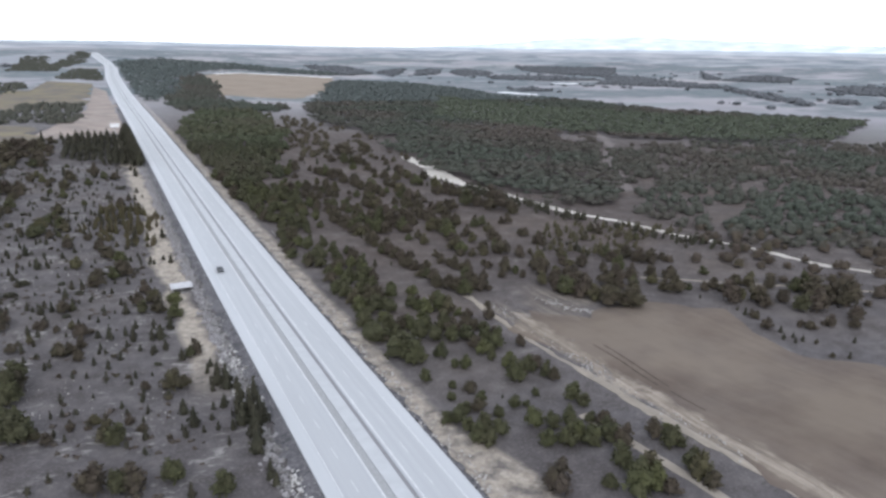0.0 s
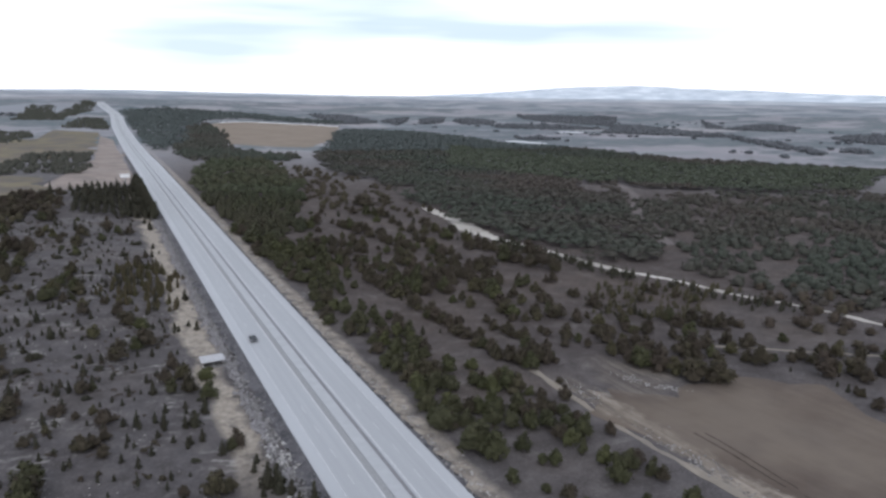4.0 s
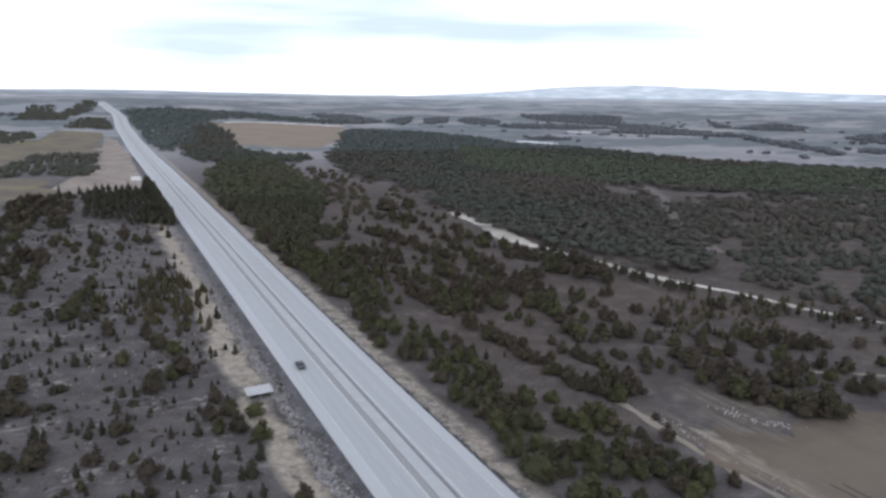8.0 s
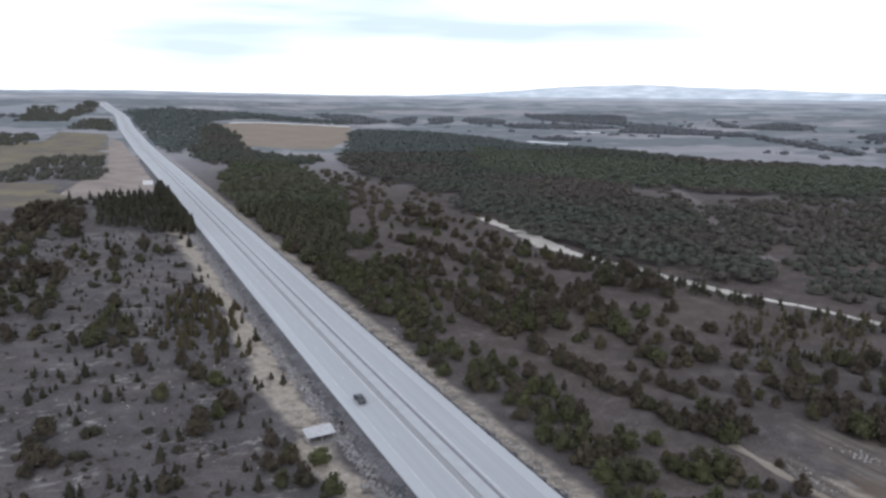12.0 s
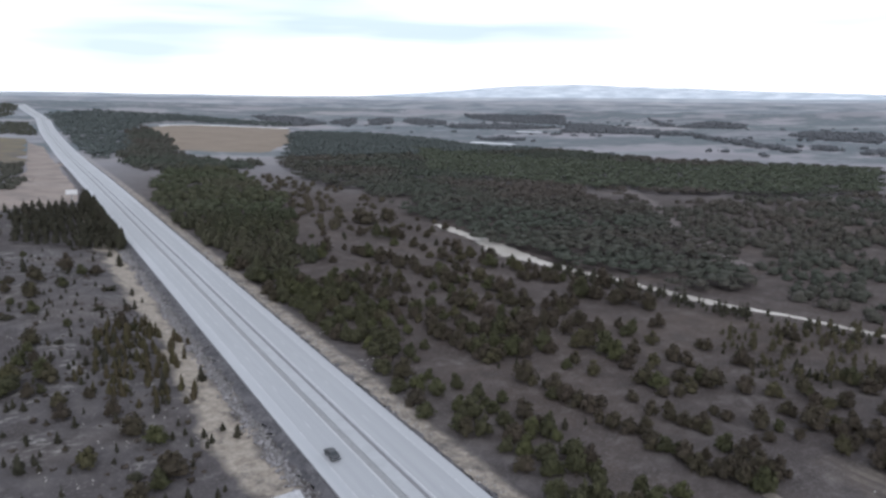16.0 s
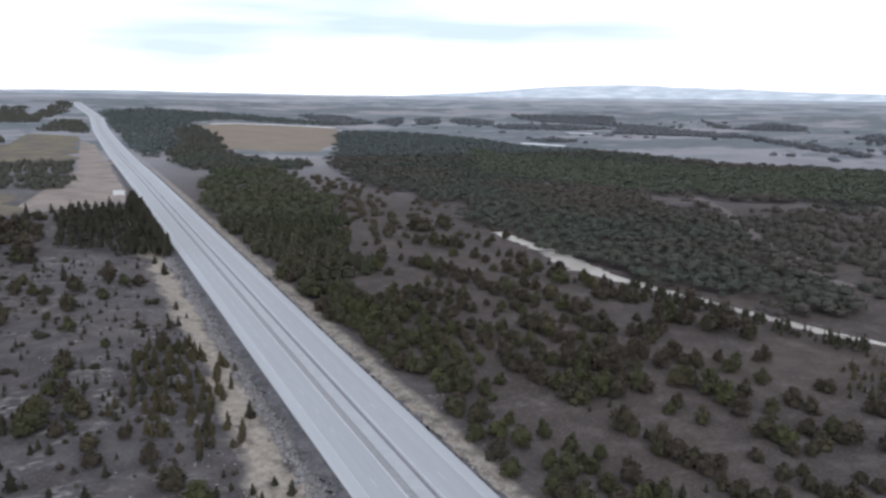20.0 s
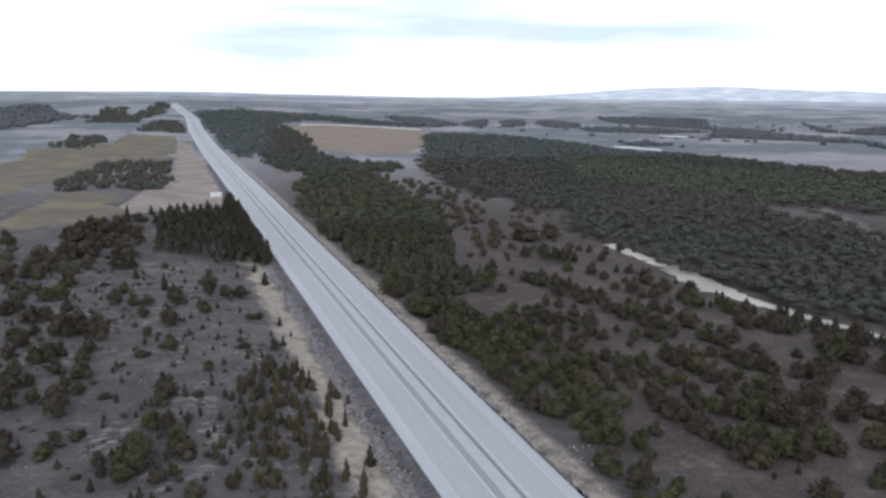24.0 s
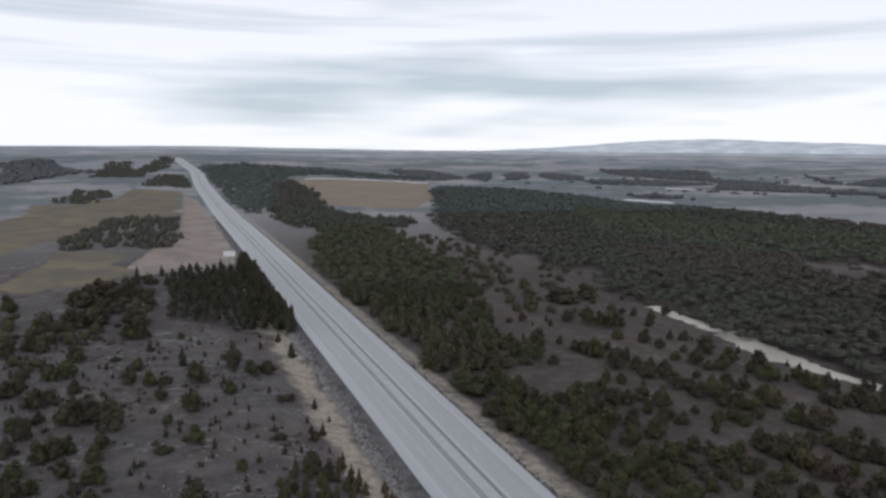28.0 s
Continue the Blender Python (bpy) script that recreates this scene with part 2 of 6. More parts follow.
def field_material(name, a, b, stripes=0.0, turn=0.0, worn=0.0):
    m = Mat(name, 0.95, 0.1)
    c = m.ramp(m.noise(45, 4), (0.3, a), (0.7, b))
    c = m.mix(m.ramp(m.noise(3.0, 5, 0.7), (0.4, 0.0), (0.75, 0.4)), c, tuple(v * 0.7 for v in a))
    if worn:
        c = m.mix(m.ramp(m.noise(24, 5, 0.6, shift=(7, 3, 0)), (0.42, 0.0), (0.6, worn)), c, (0.115, 0.103, 0.102))
    if stripes:
        mp = m.node("ShaderNodeMapping")
        mp.inputs["Rotation"].default_value = (0, 0, radians(turn))
        m.link(m.geo.outputs["Position"], mp.inputs[0])
        sq = m.node("ShaderNodeMapping")
        sq.inputs["Scale"].default_value = (1.0, 0.03, 1.0)
        m.link(mp.outputs[0], sq.inputs[0])
        n = m.node("ShaderNodeTexNoise", Scale=0.45, Detail=4.0, Roughness=0.7)
        m.link(sq.outputs[0], n.inputs["Vector"])
        c = m.mix(m.ramp(n.outputs[0], (0.4, 0.0), (0.7, stripes)), c, tuple(v * 0.62 for v in a))
    if name == "ploughed_brown_soil":
        c = m.mix(m.ramp(m.noise(38, 4, 0.6, shift=(2, 40, 0)), (0.4, 0.0), (0.62, 0.6)), c, (0.182, 0.151, 0.121))
        where, rutted = m.margin()
        c = m.mix(where, c, rutted)
    return m.colour(c).bump(m.noise(0.8, 4), 0.5, 0.15).m


def foliage_material(name, dark, mid, light, stands=None, dry=None):
    m = Mat(name, 0.9, 0.1)
    info = m.node("ShaderNodeObjectInfo")
    dry = dry or (mid[0] * 1.08, mid[1] * 0.95, mid[2])
    tree = m.ramp(info.outputs["Random"], (0.0, dark), (0.25, dry), (0.5, mid), (0.68, tuple((a + b) / 2 for a, b in zip(dark, dry))), (0.84, mid), (1.0, light))
    isle = m.ramp(m.geo.outputs["Random Per Island"], (0.0, tuple(v * 0.7 for v in dark)), (0.5, mid), (1.0, light))
    c = m.mix(0.3, tree, isle)
    c = m.mix(m.ramp(m.noise(25, 3), (0.35, 0.0), (0.65, 0.5)), c, tuple(v * 0.8 for v in mid))
    c = m.mix(m.ramp(m.noise(6, 2, 0.5, shift=(5, 1, 0)), (0.42, 0.0), (0.6, 0.35)), c, tuple(v * 1.1 for v in dry))
    c = m.mix(m.ramp(m.noise(0.25, 2), (0.4, 0.0), (0.7, 0.25)), c, tuple(v * 0.7 for v in dark))
    if stands:
        # stands of another kind of tree show as broad patches of their own tint
        c = m.mix(m.ramp(m.noise(120, 3, 0.5, shift=(11, 4, 0)), (0.44, 0.0), (0.56, 0.7)), c, stands[0])
        c = m.mix(m.ramp(m.noise(150, 3, 0.5, shift=(2, 17, 0)), (0.46, 0.0), (0.58, 0.7)), c, stands[1])
    return m.colour(c).m


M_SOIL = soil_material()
M_ROAD = asphalt_material("pale_asphalt", 0.365)
M_SHOULDER = asphalt_material("shoulder_asphalt", 0.415)
M_MEDIAN = plain("pale_median_concrete", (0.385, 0.395, 0.41), 0.85, 0.3, 0.07, 3.0)
M_GUTTER = plain("grey_gutter_gravel", (0.275, 0.28, 0.285), 0.95, 0.2, 0.2, 0.5)
M_CHANNEL = plain("dark_drain_channel", (0.2, 0.2, 0.21), 0.95, 0.2, 0.25, 0.5)
bank = Mat("dark_bank_gravel", 0.95, 0.2)
bank.colour(bank.mix(bank.ramp(bank.noise(0.5, 4, 0.7), (0.5, 0.0), (0.72, 0.8)), bank.ramp(bank.noise(3.5, 4), (0.35, (0.05, 0.049, 0.054)), (0.65, (0.115, 0.11, 0.118))), (0.24, 0.23, 0.235)))
bank.bump(bank.noise(0.6, 4), 0.8, 0.3)
M_BANK = bank.m
M_PAINT = plain("white_road_paint", (0.46, 0.465, 0.475), 0.6, 0.4, 0.25, 0.8)
M_EDGE = plain("worn_edge_paint", (0.5, 0.505, 0.515), 0.6, 0.4, 0.2, 0.8)
M_PLOUGH = field_material("ploughed_brown_soil", (0.094, 0.074, 0.062), (0.135, 0.108, 0.09), 0.35, -7, 0.25)
M_STUBBLE = field_material("tan_stubble", (0.215, 0.174, 0.138), (0.265, 0.222, 0.178), 0.3, 80)
M_STRAW = field_material("straw_meadow", (0.165, 0.143, 0.097), (0.21, 0.182, 0.125), 0.3, 75, 0.75)
M_PINK = field_material("bare_pinkish_earth", (0.265, 0.22, 0.195), (0.36, 0.31, 0.275), 0.25, 70, 0.45)
M_CHALK = field_material("chalky_track", (0.36, 0.335, 0.3), (0.57, 0.54, 0.495))
M_SANDY = field_material("sandy_track", (0.24, 0.21, 0.175), (0.38, 0.34, 0.285), 0.6, 0, 0.4)
M_BARE = field_material("bare_grey_brown_earth", (0.125, 0.108, 0.104), (0.175, 0.155, 0.15))
M_SNOW = plain("old_snow", (0.78, 0.79, 0.8), 0.8, 0.2, 0.06, 3.0)
M_PALE = plain("pale_white_stone", (0.38, 0.372, 0.36), 0.9, 0.2, 0.25, 0.5)
M_ROCK = plain("pale_limestone", (0.33, 0.315, 0.3), 0.95, 0.2, 0.3, 0.6)
M_SCREE = plain("grey_mauve_scree", (0.235, 0.226, 0.232), 0.95, 0.2, 0.35, 0.5)
M_RUBBLE = plain("grey_rubble", (0.18, 0.174, 0.172), 0.95, 0.2, 0.4, 0.4)
M_BARK = plain("rough_bark", (0.11, 0.085, 0.065), 0.95, 0.1, 0.3, 0.2)
M_JUNIPER = foliage_material("juniper_foliage", (0.04, 0.035, 0.029), (0.063, 0.056, 0.037), (0.093, 0.09, 0.043), None, (0.068, 0.053, 0.045))
M_LEAFY = foliage_material("scrub_pine_foliage", (0.04, 0.042, 0.026), (0.062, 0.065, 0.034), (0.1, 0.104, 0.046), None, (0.06, 0.056, 0.036))
M_PINE = foliage_material("pine_foliage", (0.034, 0.035, 0.027), (0.047, 0.047, 0.033), (0.068, 0.066, 0.041))
M_WOODS = foliage_material("woodland_canopy", (0.044, 0.05, 0.035), (0.064, 0.068, 0.043), (0.092, 0.096, 0.052), ((0.056, 0.066, 0.041), (0.074, 0.068, 0.049)))
# valley and green canopies: own tints, lifted paler to paint in some haze
M_VALLEY = foliage_material("valley_canopy", (0.05, 0.054, 0.046), (0.065, 0.067, 0.056), (0.081, 0.083, 0.064), ((0.074, 0.063, 0.055), (0.055, 0.067, 0.053)), (0.072, 0.062, 0.055))
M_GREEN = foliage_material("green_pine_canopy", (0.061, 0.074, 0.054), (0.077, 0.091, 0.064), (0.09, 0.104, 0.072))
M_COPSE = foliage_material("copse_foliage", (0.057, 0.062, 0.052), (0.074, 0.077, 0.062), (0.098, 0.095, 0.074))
# canopy for the farthest woods, distance haze painted in as paler and bluer
M_FARWOOD_HAZED = foliage_material("hazed_canopy", (0.07, 0.085, 0.081), (0.086, 0.103, 0.097), (0.105, 0.12, 0.112))
M_OLIVE = foliage_material("olive_pine_foliage", (0.053, 0.049, 0.029), (0.077, 0.071, 0.038), (0.11, 0.098, 0.05), None, (0.088, 0.068, 0.047))
M_DRY = foliage_material("brownish_pine_foliage", (0.045, 0.046, 0.029), (0.066, 0.064, 0.038), (0.09, 0.083, 0.048))
M_TUFT = foliage_material("dead_grass", (0.06, 0.052, 0.045), (0.085, 0.074, 0.062), (0.12, 0.106, 0.09))
# woods of the far plain: haze greyed and blued into the base colour
M_WOODS_HAZED = foliage_material("hazed_woods", (0.08, 0.092, 0.098), (0.1, 0.112, 0.118), (0.12, 0.132, 0.135))
M_CAR = plain("dark_grey_car_paint", (0.035, 0.037, 0.042), 0.25, 0.5, 0.1)
M_GLASS = plain("dark_glass", (0.03, 0.035, 0.04), 0.05, 0.6, 0.05)
M_RED = plain("red_lamp", (0.35, 0.03, 0.02), 0.3, 0.5, 0.05)
M_RUBBER = plain("tyre_rubber", (0.02, 0.02, 0.02), 0.9, 0.2, 0.2)
M_METAL = plain("galvanised_steel", (0.4, 0.4, 0.4), 0.45, 0.5, 0.15)
M_METAL.node_tree.nodes["Principled BSDF"].inputs["Metallic"].default_value = 0.8
M_WHITE = plain("weathered_white_paint", (0.41, 0.41, 0.425), 0.8, 0.3, 0.2, 0.8)
M_PANEL = plain("white_sign_panel", (0.7, 0.7, 0.7), 0.6, 0.3, 0.08, 0.8)
M_BLOCK = plain("grey_block_wall", (0.33, 0.31, 0.29), 0.9, 0.2, 0.25, 0.7)


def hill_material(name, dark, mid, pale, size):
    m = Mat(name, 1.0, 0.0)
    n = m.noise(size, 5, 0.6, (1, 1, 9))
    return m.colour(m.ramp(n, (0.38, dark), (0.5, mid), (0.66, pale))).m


# skyline ranges get paler and bluer with distance: haze painted into the colour
M_HILL_NEAR = hill_material("hazed_mauve_hills", (0.165, 0.19, 0.21), (0.23, 0.245, 0.265), (0.33, 0.335, 0.35), 120)
M_HILL_FAR = hill_material("hazed_blue_grey_hills", (0.23, 0.25, 0.275), (0.29, 0.3, 0.32), (0.38, 0.385, 0.4), 220)
M_HILL_LAST = hill_material("hazed_faint_hills", (0.32, 0.35, 0.385), (0.38, 0.405, 0.435), (0.47, 0.49, 0.51), 260)
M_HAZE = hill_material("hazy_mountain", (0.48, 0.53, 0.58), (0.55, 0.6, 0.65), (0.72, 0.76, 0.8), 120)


# ---- the lie of the land ----
ROAD_L, ROAD_R, MID_L, MID_R = 27.5, 50.6, 37.85, 40.45


def smooth(lo, hi, v):
    u = np.clip((np.asarray(v, float) - lo) / (hi - lo), 0, 1)
    return u * u * (3 - 2 * u)


def road_height(y):
    return 1.8 * smooth(180, 420, y) + 4.0 * smooth(300, 800, y) + 21 * smooth(850, 1850, y) + 21 * smooth(1800, 2160, y) - 25 * smooth(2200, 2800, y)


def bend(y):
    """The road's sideways sway, far off."""
    return 8.0 * smooth(1300, 1750, y) - 26.0 * smooth(1780, 2160, y)


def wave(x, y, size, seed):
    """Slow rolling of the ground: a few crossed sines."""
    out = 0.0
    rng = np.random.RandomState(seed)
    for k in range(5):
        a, p = rng.uniform(0, math.pi), rng.uniform(0, 6.28)
        f = rng.uniform(0.6, 1.8) * 6.28 / size
        out = out + np.sin((x * math.cos(a) + y * math.sin(a)) * f + p)
    return out / 5


def land(x, y):
    x, y = np.asarray(x, float), np.asarray(y, float)
    along = x - bend(y)
    off = np.maximum(np.maximum(ROAD_L - along, along - ROAD_R), 0.0)
    free = smooth(4, 60, off)
    z = road_height(y) * np.where(x > 40, np.exp(-(off / (90 + 0.3 * np.maximum(y - 300, 0))) ** 2), np.exp(-(off / 600) ** 2))
    z = z + free * (0.9 * wave(x, y, 90, 3) + 0.25 * wave(x, y, 23, 5))
    z = z - 4.0 * smooth(56, 230, x) + 1.2 * smooth(22, -20, x)
    z = z + smooth(900, 2500, off) * 6 * wave(x, y, 900, 8)
    z = z + 2.5 * smooth(24, 2, x) * smooth(255, 310, y) * smooth(450, 390, y)
    far = np.hypot(x, y)
    z = z + 30 * smooth(2700, 3400, far) * (1.0 + 0.1 * wave(x, y, 1500, 4))
    # the road stands on a low bank
    bank = smooth(0.3, 4.0, off)
    z = z - 0.35 - bank * (0.7 * smooth(ROAD_L, ROAD_L - 1, x) + 0.3) * smooth(40, 9, off)
    return z


def at(x, y):
    return float(land(x, y))


def mesh_object(name, verts, faces, material, parent=None, smooth_shade=False):
    me = bpy.data.meshes.new(name)
    me.from_pydata(np.asarray(verts).tolist(), [], np.asarray(faces).tolist() if isinstance(faces, np.ndarray) else faces)
    me.materials.append(material)
    if smooth_shade:
        me.polygons.foreach_set("use_smooth", [True] * len(me.polygons))
    me.update()
    ob = new(name, me)
    ob.parent = parent
    return ob


def grid_faces(nx, ny):
    """Quads of a grid whose vertex index is j * nx + i."""
    i, j = np.meshgrid(np.arange(nx - 1), np.arange(ny - 1))
    a = (j * nx + i).ravel()
    return np.stack([a, a + 1, a + nx + 1, a + nx], 1)


def spread(lo, mid_lo, mid_hi, hi, step, grow):
    """Even steps in the middle, ever wider ones outside."""
    core = np.arange(mid_lo, mid_hi + step / 2, step)
    def tail(start, end):
        out, s, v = [], step, 0.0
        while v < abs(end - start):
            s *= grow
            v += s
            out.append(min(v, abs(end - start)))
        return np.array(out)
    return np.concatenate([(mid_lo - tail(mid_lo, lo))[::-1], core, mid_hi + tail(mid_hi, hi)])


gx = spread(-4600, -90, 260, 4600, 2.5, 1.06)
gx = np.sort(np.concatenate([gx[(gx < 20) | (gx > 58)], np.arange(20, 27.4, 0.9), [27.5, 29, 39.2, 49, 50.6], np.arange(51.5, 58, 0.9)]))
gy = spread(-600, 40, 520, 4600, 3.0, 1.045)
GX, GY = np.meshgrid(gx, gy)
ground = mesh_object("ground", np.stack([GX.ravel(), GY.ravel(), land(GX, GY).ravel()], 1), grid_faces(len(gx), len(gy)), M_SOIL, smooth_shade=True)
tagged(ground, "dry stony grey-brown open ground with sandy verges", "ground", kind="structure")


# ---- the road ----
def ribbon(name, x0, x1, ys, lift, material, parent=None, nx=2):
    xs = np.linspace(x0, x1, nx)
    X, Y = np.meshgrid(xs, ys)
    Z = road_height(Y) + lift
    X = X + bend(Y)
    top = np.stack([X.ravel(), Y.ravel(), Z.ravel()], 1)
    n = len(top)
    low = top - [0, 0, 0.3]
    f = grid_faces(nx, len(ys)).tolist()
    for j in range(len(ys) - 1):
        a, b = j * nx, (j + 1) * nx
        f += [[a, b, b + n, a + n], [a + nx - 1, a + nx - 1 + n, b + nx - 1 + n, b + nx - 1]]
    f += [[0, n, nx - 1 + n, nx - 1], [n - nx, n - 1, 2 * n - 1, 2 * n - nx]]
    return mesh_object(name, np.concatenate([top, low]), f, material, parent)


road_ys = np.concatenate([np.arange(-300, 900, 30.0), np.arange(900, 2200, 20.0)])
road = new("road")
tagged(road, "straight pale grey asphalt dual carriageway with a narrow median", "road", kind="structure")
ribbon("shoulder", ROAD_L, 29.95, road_ys, 0.0, M_SHOULDER, road)
ribbon("carriageway", 29.95, 36.45, road_ys, 0.0, M_ROAD, road)
ribbon("gutter", 36.45, MID_L, road_ys, -0.03, M_GUTTER, road)
ribbon("median", MID_L, MID_R, road_ys, 0.12, M_MEDIAN, road, 4)
ribbon("gutter", MID_R, 41.3, road_ys, -0.05, M_CHANNEL, road)
ribbon("carriageway", 41.3, 48.3, road_ys, 0.0, M_ROAD, road)
ribbon("shoulder", 48.3, ROAD_R, road_ys, 0.0, M_SHOULDER, road)
for lx, wide in ((30.1, 0.08), (36.2, 0.12), (41.95, 0.13), (48.2, 0.08)):
    ribbon("edge_line", lx - wide, lx + wide, road_ys, 0.006, M_EDGE, road)


def verge(name, x0, x1, ys, lift, material, label):
    """A strip of gravel on the land along the road, with a ragged outer edge."""
    rng = np.random.RandomState(int(x0))
    rows = []
    for u in np.linspace(0, 1, 5):
        x = x0 + (x1 - x0) * u + rng.normal(0, 0.5, len(ys)) * (u if x1 > 40 else 1 - u)
        rows.append(np.column_stack([x, ys, land(x, ys) + lift]))
    ob = mesh_object(name, np.stack(rows, 1).reshape(-1, 3), grid_faces(5, len(ys)), material, smooth_shade=True)
    return tagged(ob, label, "verge", kind="structure")


# ---- fields and tracks ----
def inside(poly, x, y):
    x, y = np.asarray(x, float), np.asarray(y, float)
    hit = np.zeros(x.shape, bool)
    n = len(poly)
    for k in range(n):
        (ax, ay), (bx, by) = poly[k], poly[(k + 1) % n]
        if ay == by:
            continue
        cross = ((ay > y) != (by > y)) & (x < (bx - ax) * (y - ay) / (by - ay) + ax)
        hit ^= cross
    return hit


def patch(name, poly, material, lift, label, rough=1.0, rings=14, step=4.0):
    """A field laid on the land: its rim is ragged, its sheet follows the slope."""
    rng = np.random.RandomState(len(name) + len(poly))
    rim = []
    for k in range(len(poly)):
        a, b = np.array(poly[k], float), np.array(poly[(k + 1) % len(poly)], float)
        n = max(2, int(np.linalg.norm(b - a) / step))
        for s in range(n):
            rim.append(a + (b - a) * s / n)
    rim = np.array(rim)
    mid = rim.mean(0)
    off = rng.normal(0, rough * 1.5, len(rim))
    off = (off + np.roll(off, 1) + np.roll(off, -1)) / 3
    away = rim - mid
    rim = mid + away * (1 + off / np.linalg.norm(away, axis=1))[:, None]
    v = [mid]
    for r in range(1, rings + 1):
        v += list(mid + (rim - mid) * (r / rings))
    v = np.array(v)
    z = land(v[:, 0], v[:, 1]) + lift
    n = len(rim)
    z[-n:] -= lift * 1.5
    f = [[0, 1 + k, 1 + (k + 1) % n] for k in range(n)]
    for r in range(rings - 1):
        a, b = 1 + r * n, 1 + (r + 1) * n
        f += [[a + k, b + k, b + (k + 1) % n, a + (k + 1) % n] for k in range(n)]
    ob = mesh_object(name, np.column_stack([v, z]), f, material, smooth_shade=True)
    return tagged(ob, label, "field", kind="structure")


def trail(name, line, width, material, lift, label, category="track", ragged=0.25, step=3.0, taper=(1.0, 1.0)):
    """A strip with ragged edges along a line on the land."""
    rng = np.random.RandomState(len(line) * 7 + len(name))
    pts = []
    for (ax, ay), (bx, by) in zip(line, line[1:]):
        n = max(1, int(math.hypot(bx - ax, by - ay) / step))
        pts += [(ax + (bx - ax) * s / n, ay + (by - ay) * s / n) for s in range(n)]
    pts = np.array(pts + [line[-1]], float)
    for _ in range(3):
        pts[1:-1] = (pts[:-2] + 2 * pts[1:-1] + pts[2:]) / 4
    way = np.gradient(pts, axis=0)
    way /= np.linalg.norm(way, axis=1)[:, None]
    side = np.column_stack([way[:, 1], -way[:, 0]])
    along = np.arange(len(pts)) * step
    wl, wr = (np.maximum(0.15, width / 2 * (1 + rng.normal(0, ragged * 0.5, len(pts)) + ragged * 1.5 * wave(along, along * 0, 70, 40 + k))) for k in range(2))
    fade = np.interp(np.linspace(0, 1, len(pts)), np.linspace(0, 1, len(taper)), taper)
    wl, wr = wl * fade, wr * fade
    rows = []
    for u in (-1.0, -0.6, 0.0, 0.6, 1.0):
        w = np.where(u < 0, wl, wr) * u
        p = pts + side * w[:, None]
        rows.append(np.column_stack([p, land(p[:, 0], p[:, 1]) + (lift if abs(u) < 0.9 else -0.04)]))
    v = np.stack(rows, 1).reshape(-1, 3)
    return tagged(mesh_object(name, v, grid_faces(5, len(pts)), material, smooth_shade=True), label, category, kind="structure")


verge_ys = np.arange(20, 900, 1.5)
verge("gravel_bank", 24.6, 27.45, verge_ys, 0.05, M_BANK, "dark gravel bank falling from the road edge")
verge("gravel_edge", 50.65, 51.7, verge_ys, 0.05, M_BANK, "narrow dark gravel edge of the road")
NEAR_FIELD = [(98, 150), (106, 160), (118, 152), (128, 154), (143, 152), (163, 142), (158, 128), (159, 116), (164, 103), (168, 88), (150, 40), (102, 40), (100, 65), (100, 81), (101, 101), (98, 132)]
BROWN_FIELD = [(200, 1510), (295, 1616), (493, 1562), (356, 1165), (261, 996), (161, 1035)]
patch("bare_ground", [(9, 100), (12, 104), (20, 102), (21, 97), (16, 91), (8, 94)], M_SANDY, 0.2, "pale bare patch beside the road bank", 0.8, 5, 1.5)
trail("hedge_track", [(83, 104), (85, 88), (86, 80), (87, 70), (88, 50)], 2.6, M_SANDY, 0.1, "pale track between two lines of bushes", "track", 0.3)
patch("field", NEAR_FIELD, M_PLOUGH, 0.22, "bare brown ploughed field with faint furrows", 3.0, 36)
patch("field", BROWN_FIELD, M_STUBBLE, 0.8, "tan stubble field ringed by dark woods", 3.0, step=12)
patch("field", [(-190, 860), (-147, 894), (-143, 1053), (-111, 1067), (-68, 1125), (-54, 1281), (8, 1234), (-1, 886), (-5, 802), (-61, 809), (-70, 772), (-95, 709), (-120, 640), (-170, 660)], M_STRAW, 0.6, "straw-coloured winter meadow beside the road", 6.0, step=9)
patch("field", [(-86, 600), (-80, 675), (-45, 664), (-30, 587), (-55, 552), (-78, 545), (-95, 560)], M_STRAW, 0.4, "straw-coloured patch of meadow", 4.0, step=6)
patch("field", [(7, 1178), (22, 1120), (23, 662), (19, 603), (-4, 574), (-33, 578), (-39, 597), (-28, 650), (-3, 703), (-5, 802)], M_PINK, 0.4, "bare pinkish earth beside the road", 3.0, step=6)
trail("stream_bed", [(194, 456), (193, 440), (197, 430), (188, 402), (185, 385), (182, 362), (186, 347), (193, 322), (193, 297), (197, 278), (204, 260), (211, 240), (219, 215), (227, 190), (234, 170), (244, 150), (262, 128)], 9.5, M_CHALK, 0.12, "pale dry stream bed winding through scrub", "stream bed", 0.55, 3.0, (0.9, 1.4, 1.25, 1.0, 0.6, 0.35, 0.3, 0.4, 0.1))
trail("field_track", [(95, 177), (94, 152), (94, 130), (96, 112), (97, 95), (98, 81), (99, 60), (100, 30)], 2.4, M_SANDY, 0.06, "pale stony track along the field edge", "track", 0.6)
M_RUT = field_material("dark_turned_earth", (0.05, 0.04, 0.034), (0.075, 0.06, 0.05))
for line in ([(106.9, 131.8), (107.1, 120.2), (106.5, 108.2)], [(109.3, 130.8), (109.0, 116.7), (108.4, 107.0)], [(107.2, 104.9), (107.3, 95.0)]):
    trail("wheel_rut", line, 0.55, M_RUT, 0.245, "dark wheel rut across the ploughed field", "rut", 0.5, 1.5)
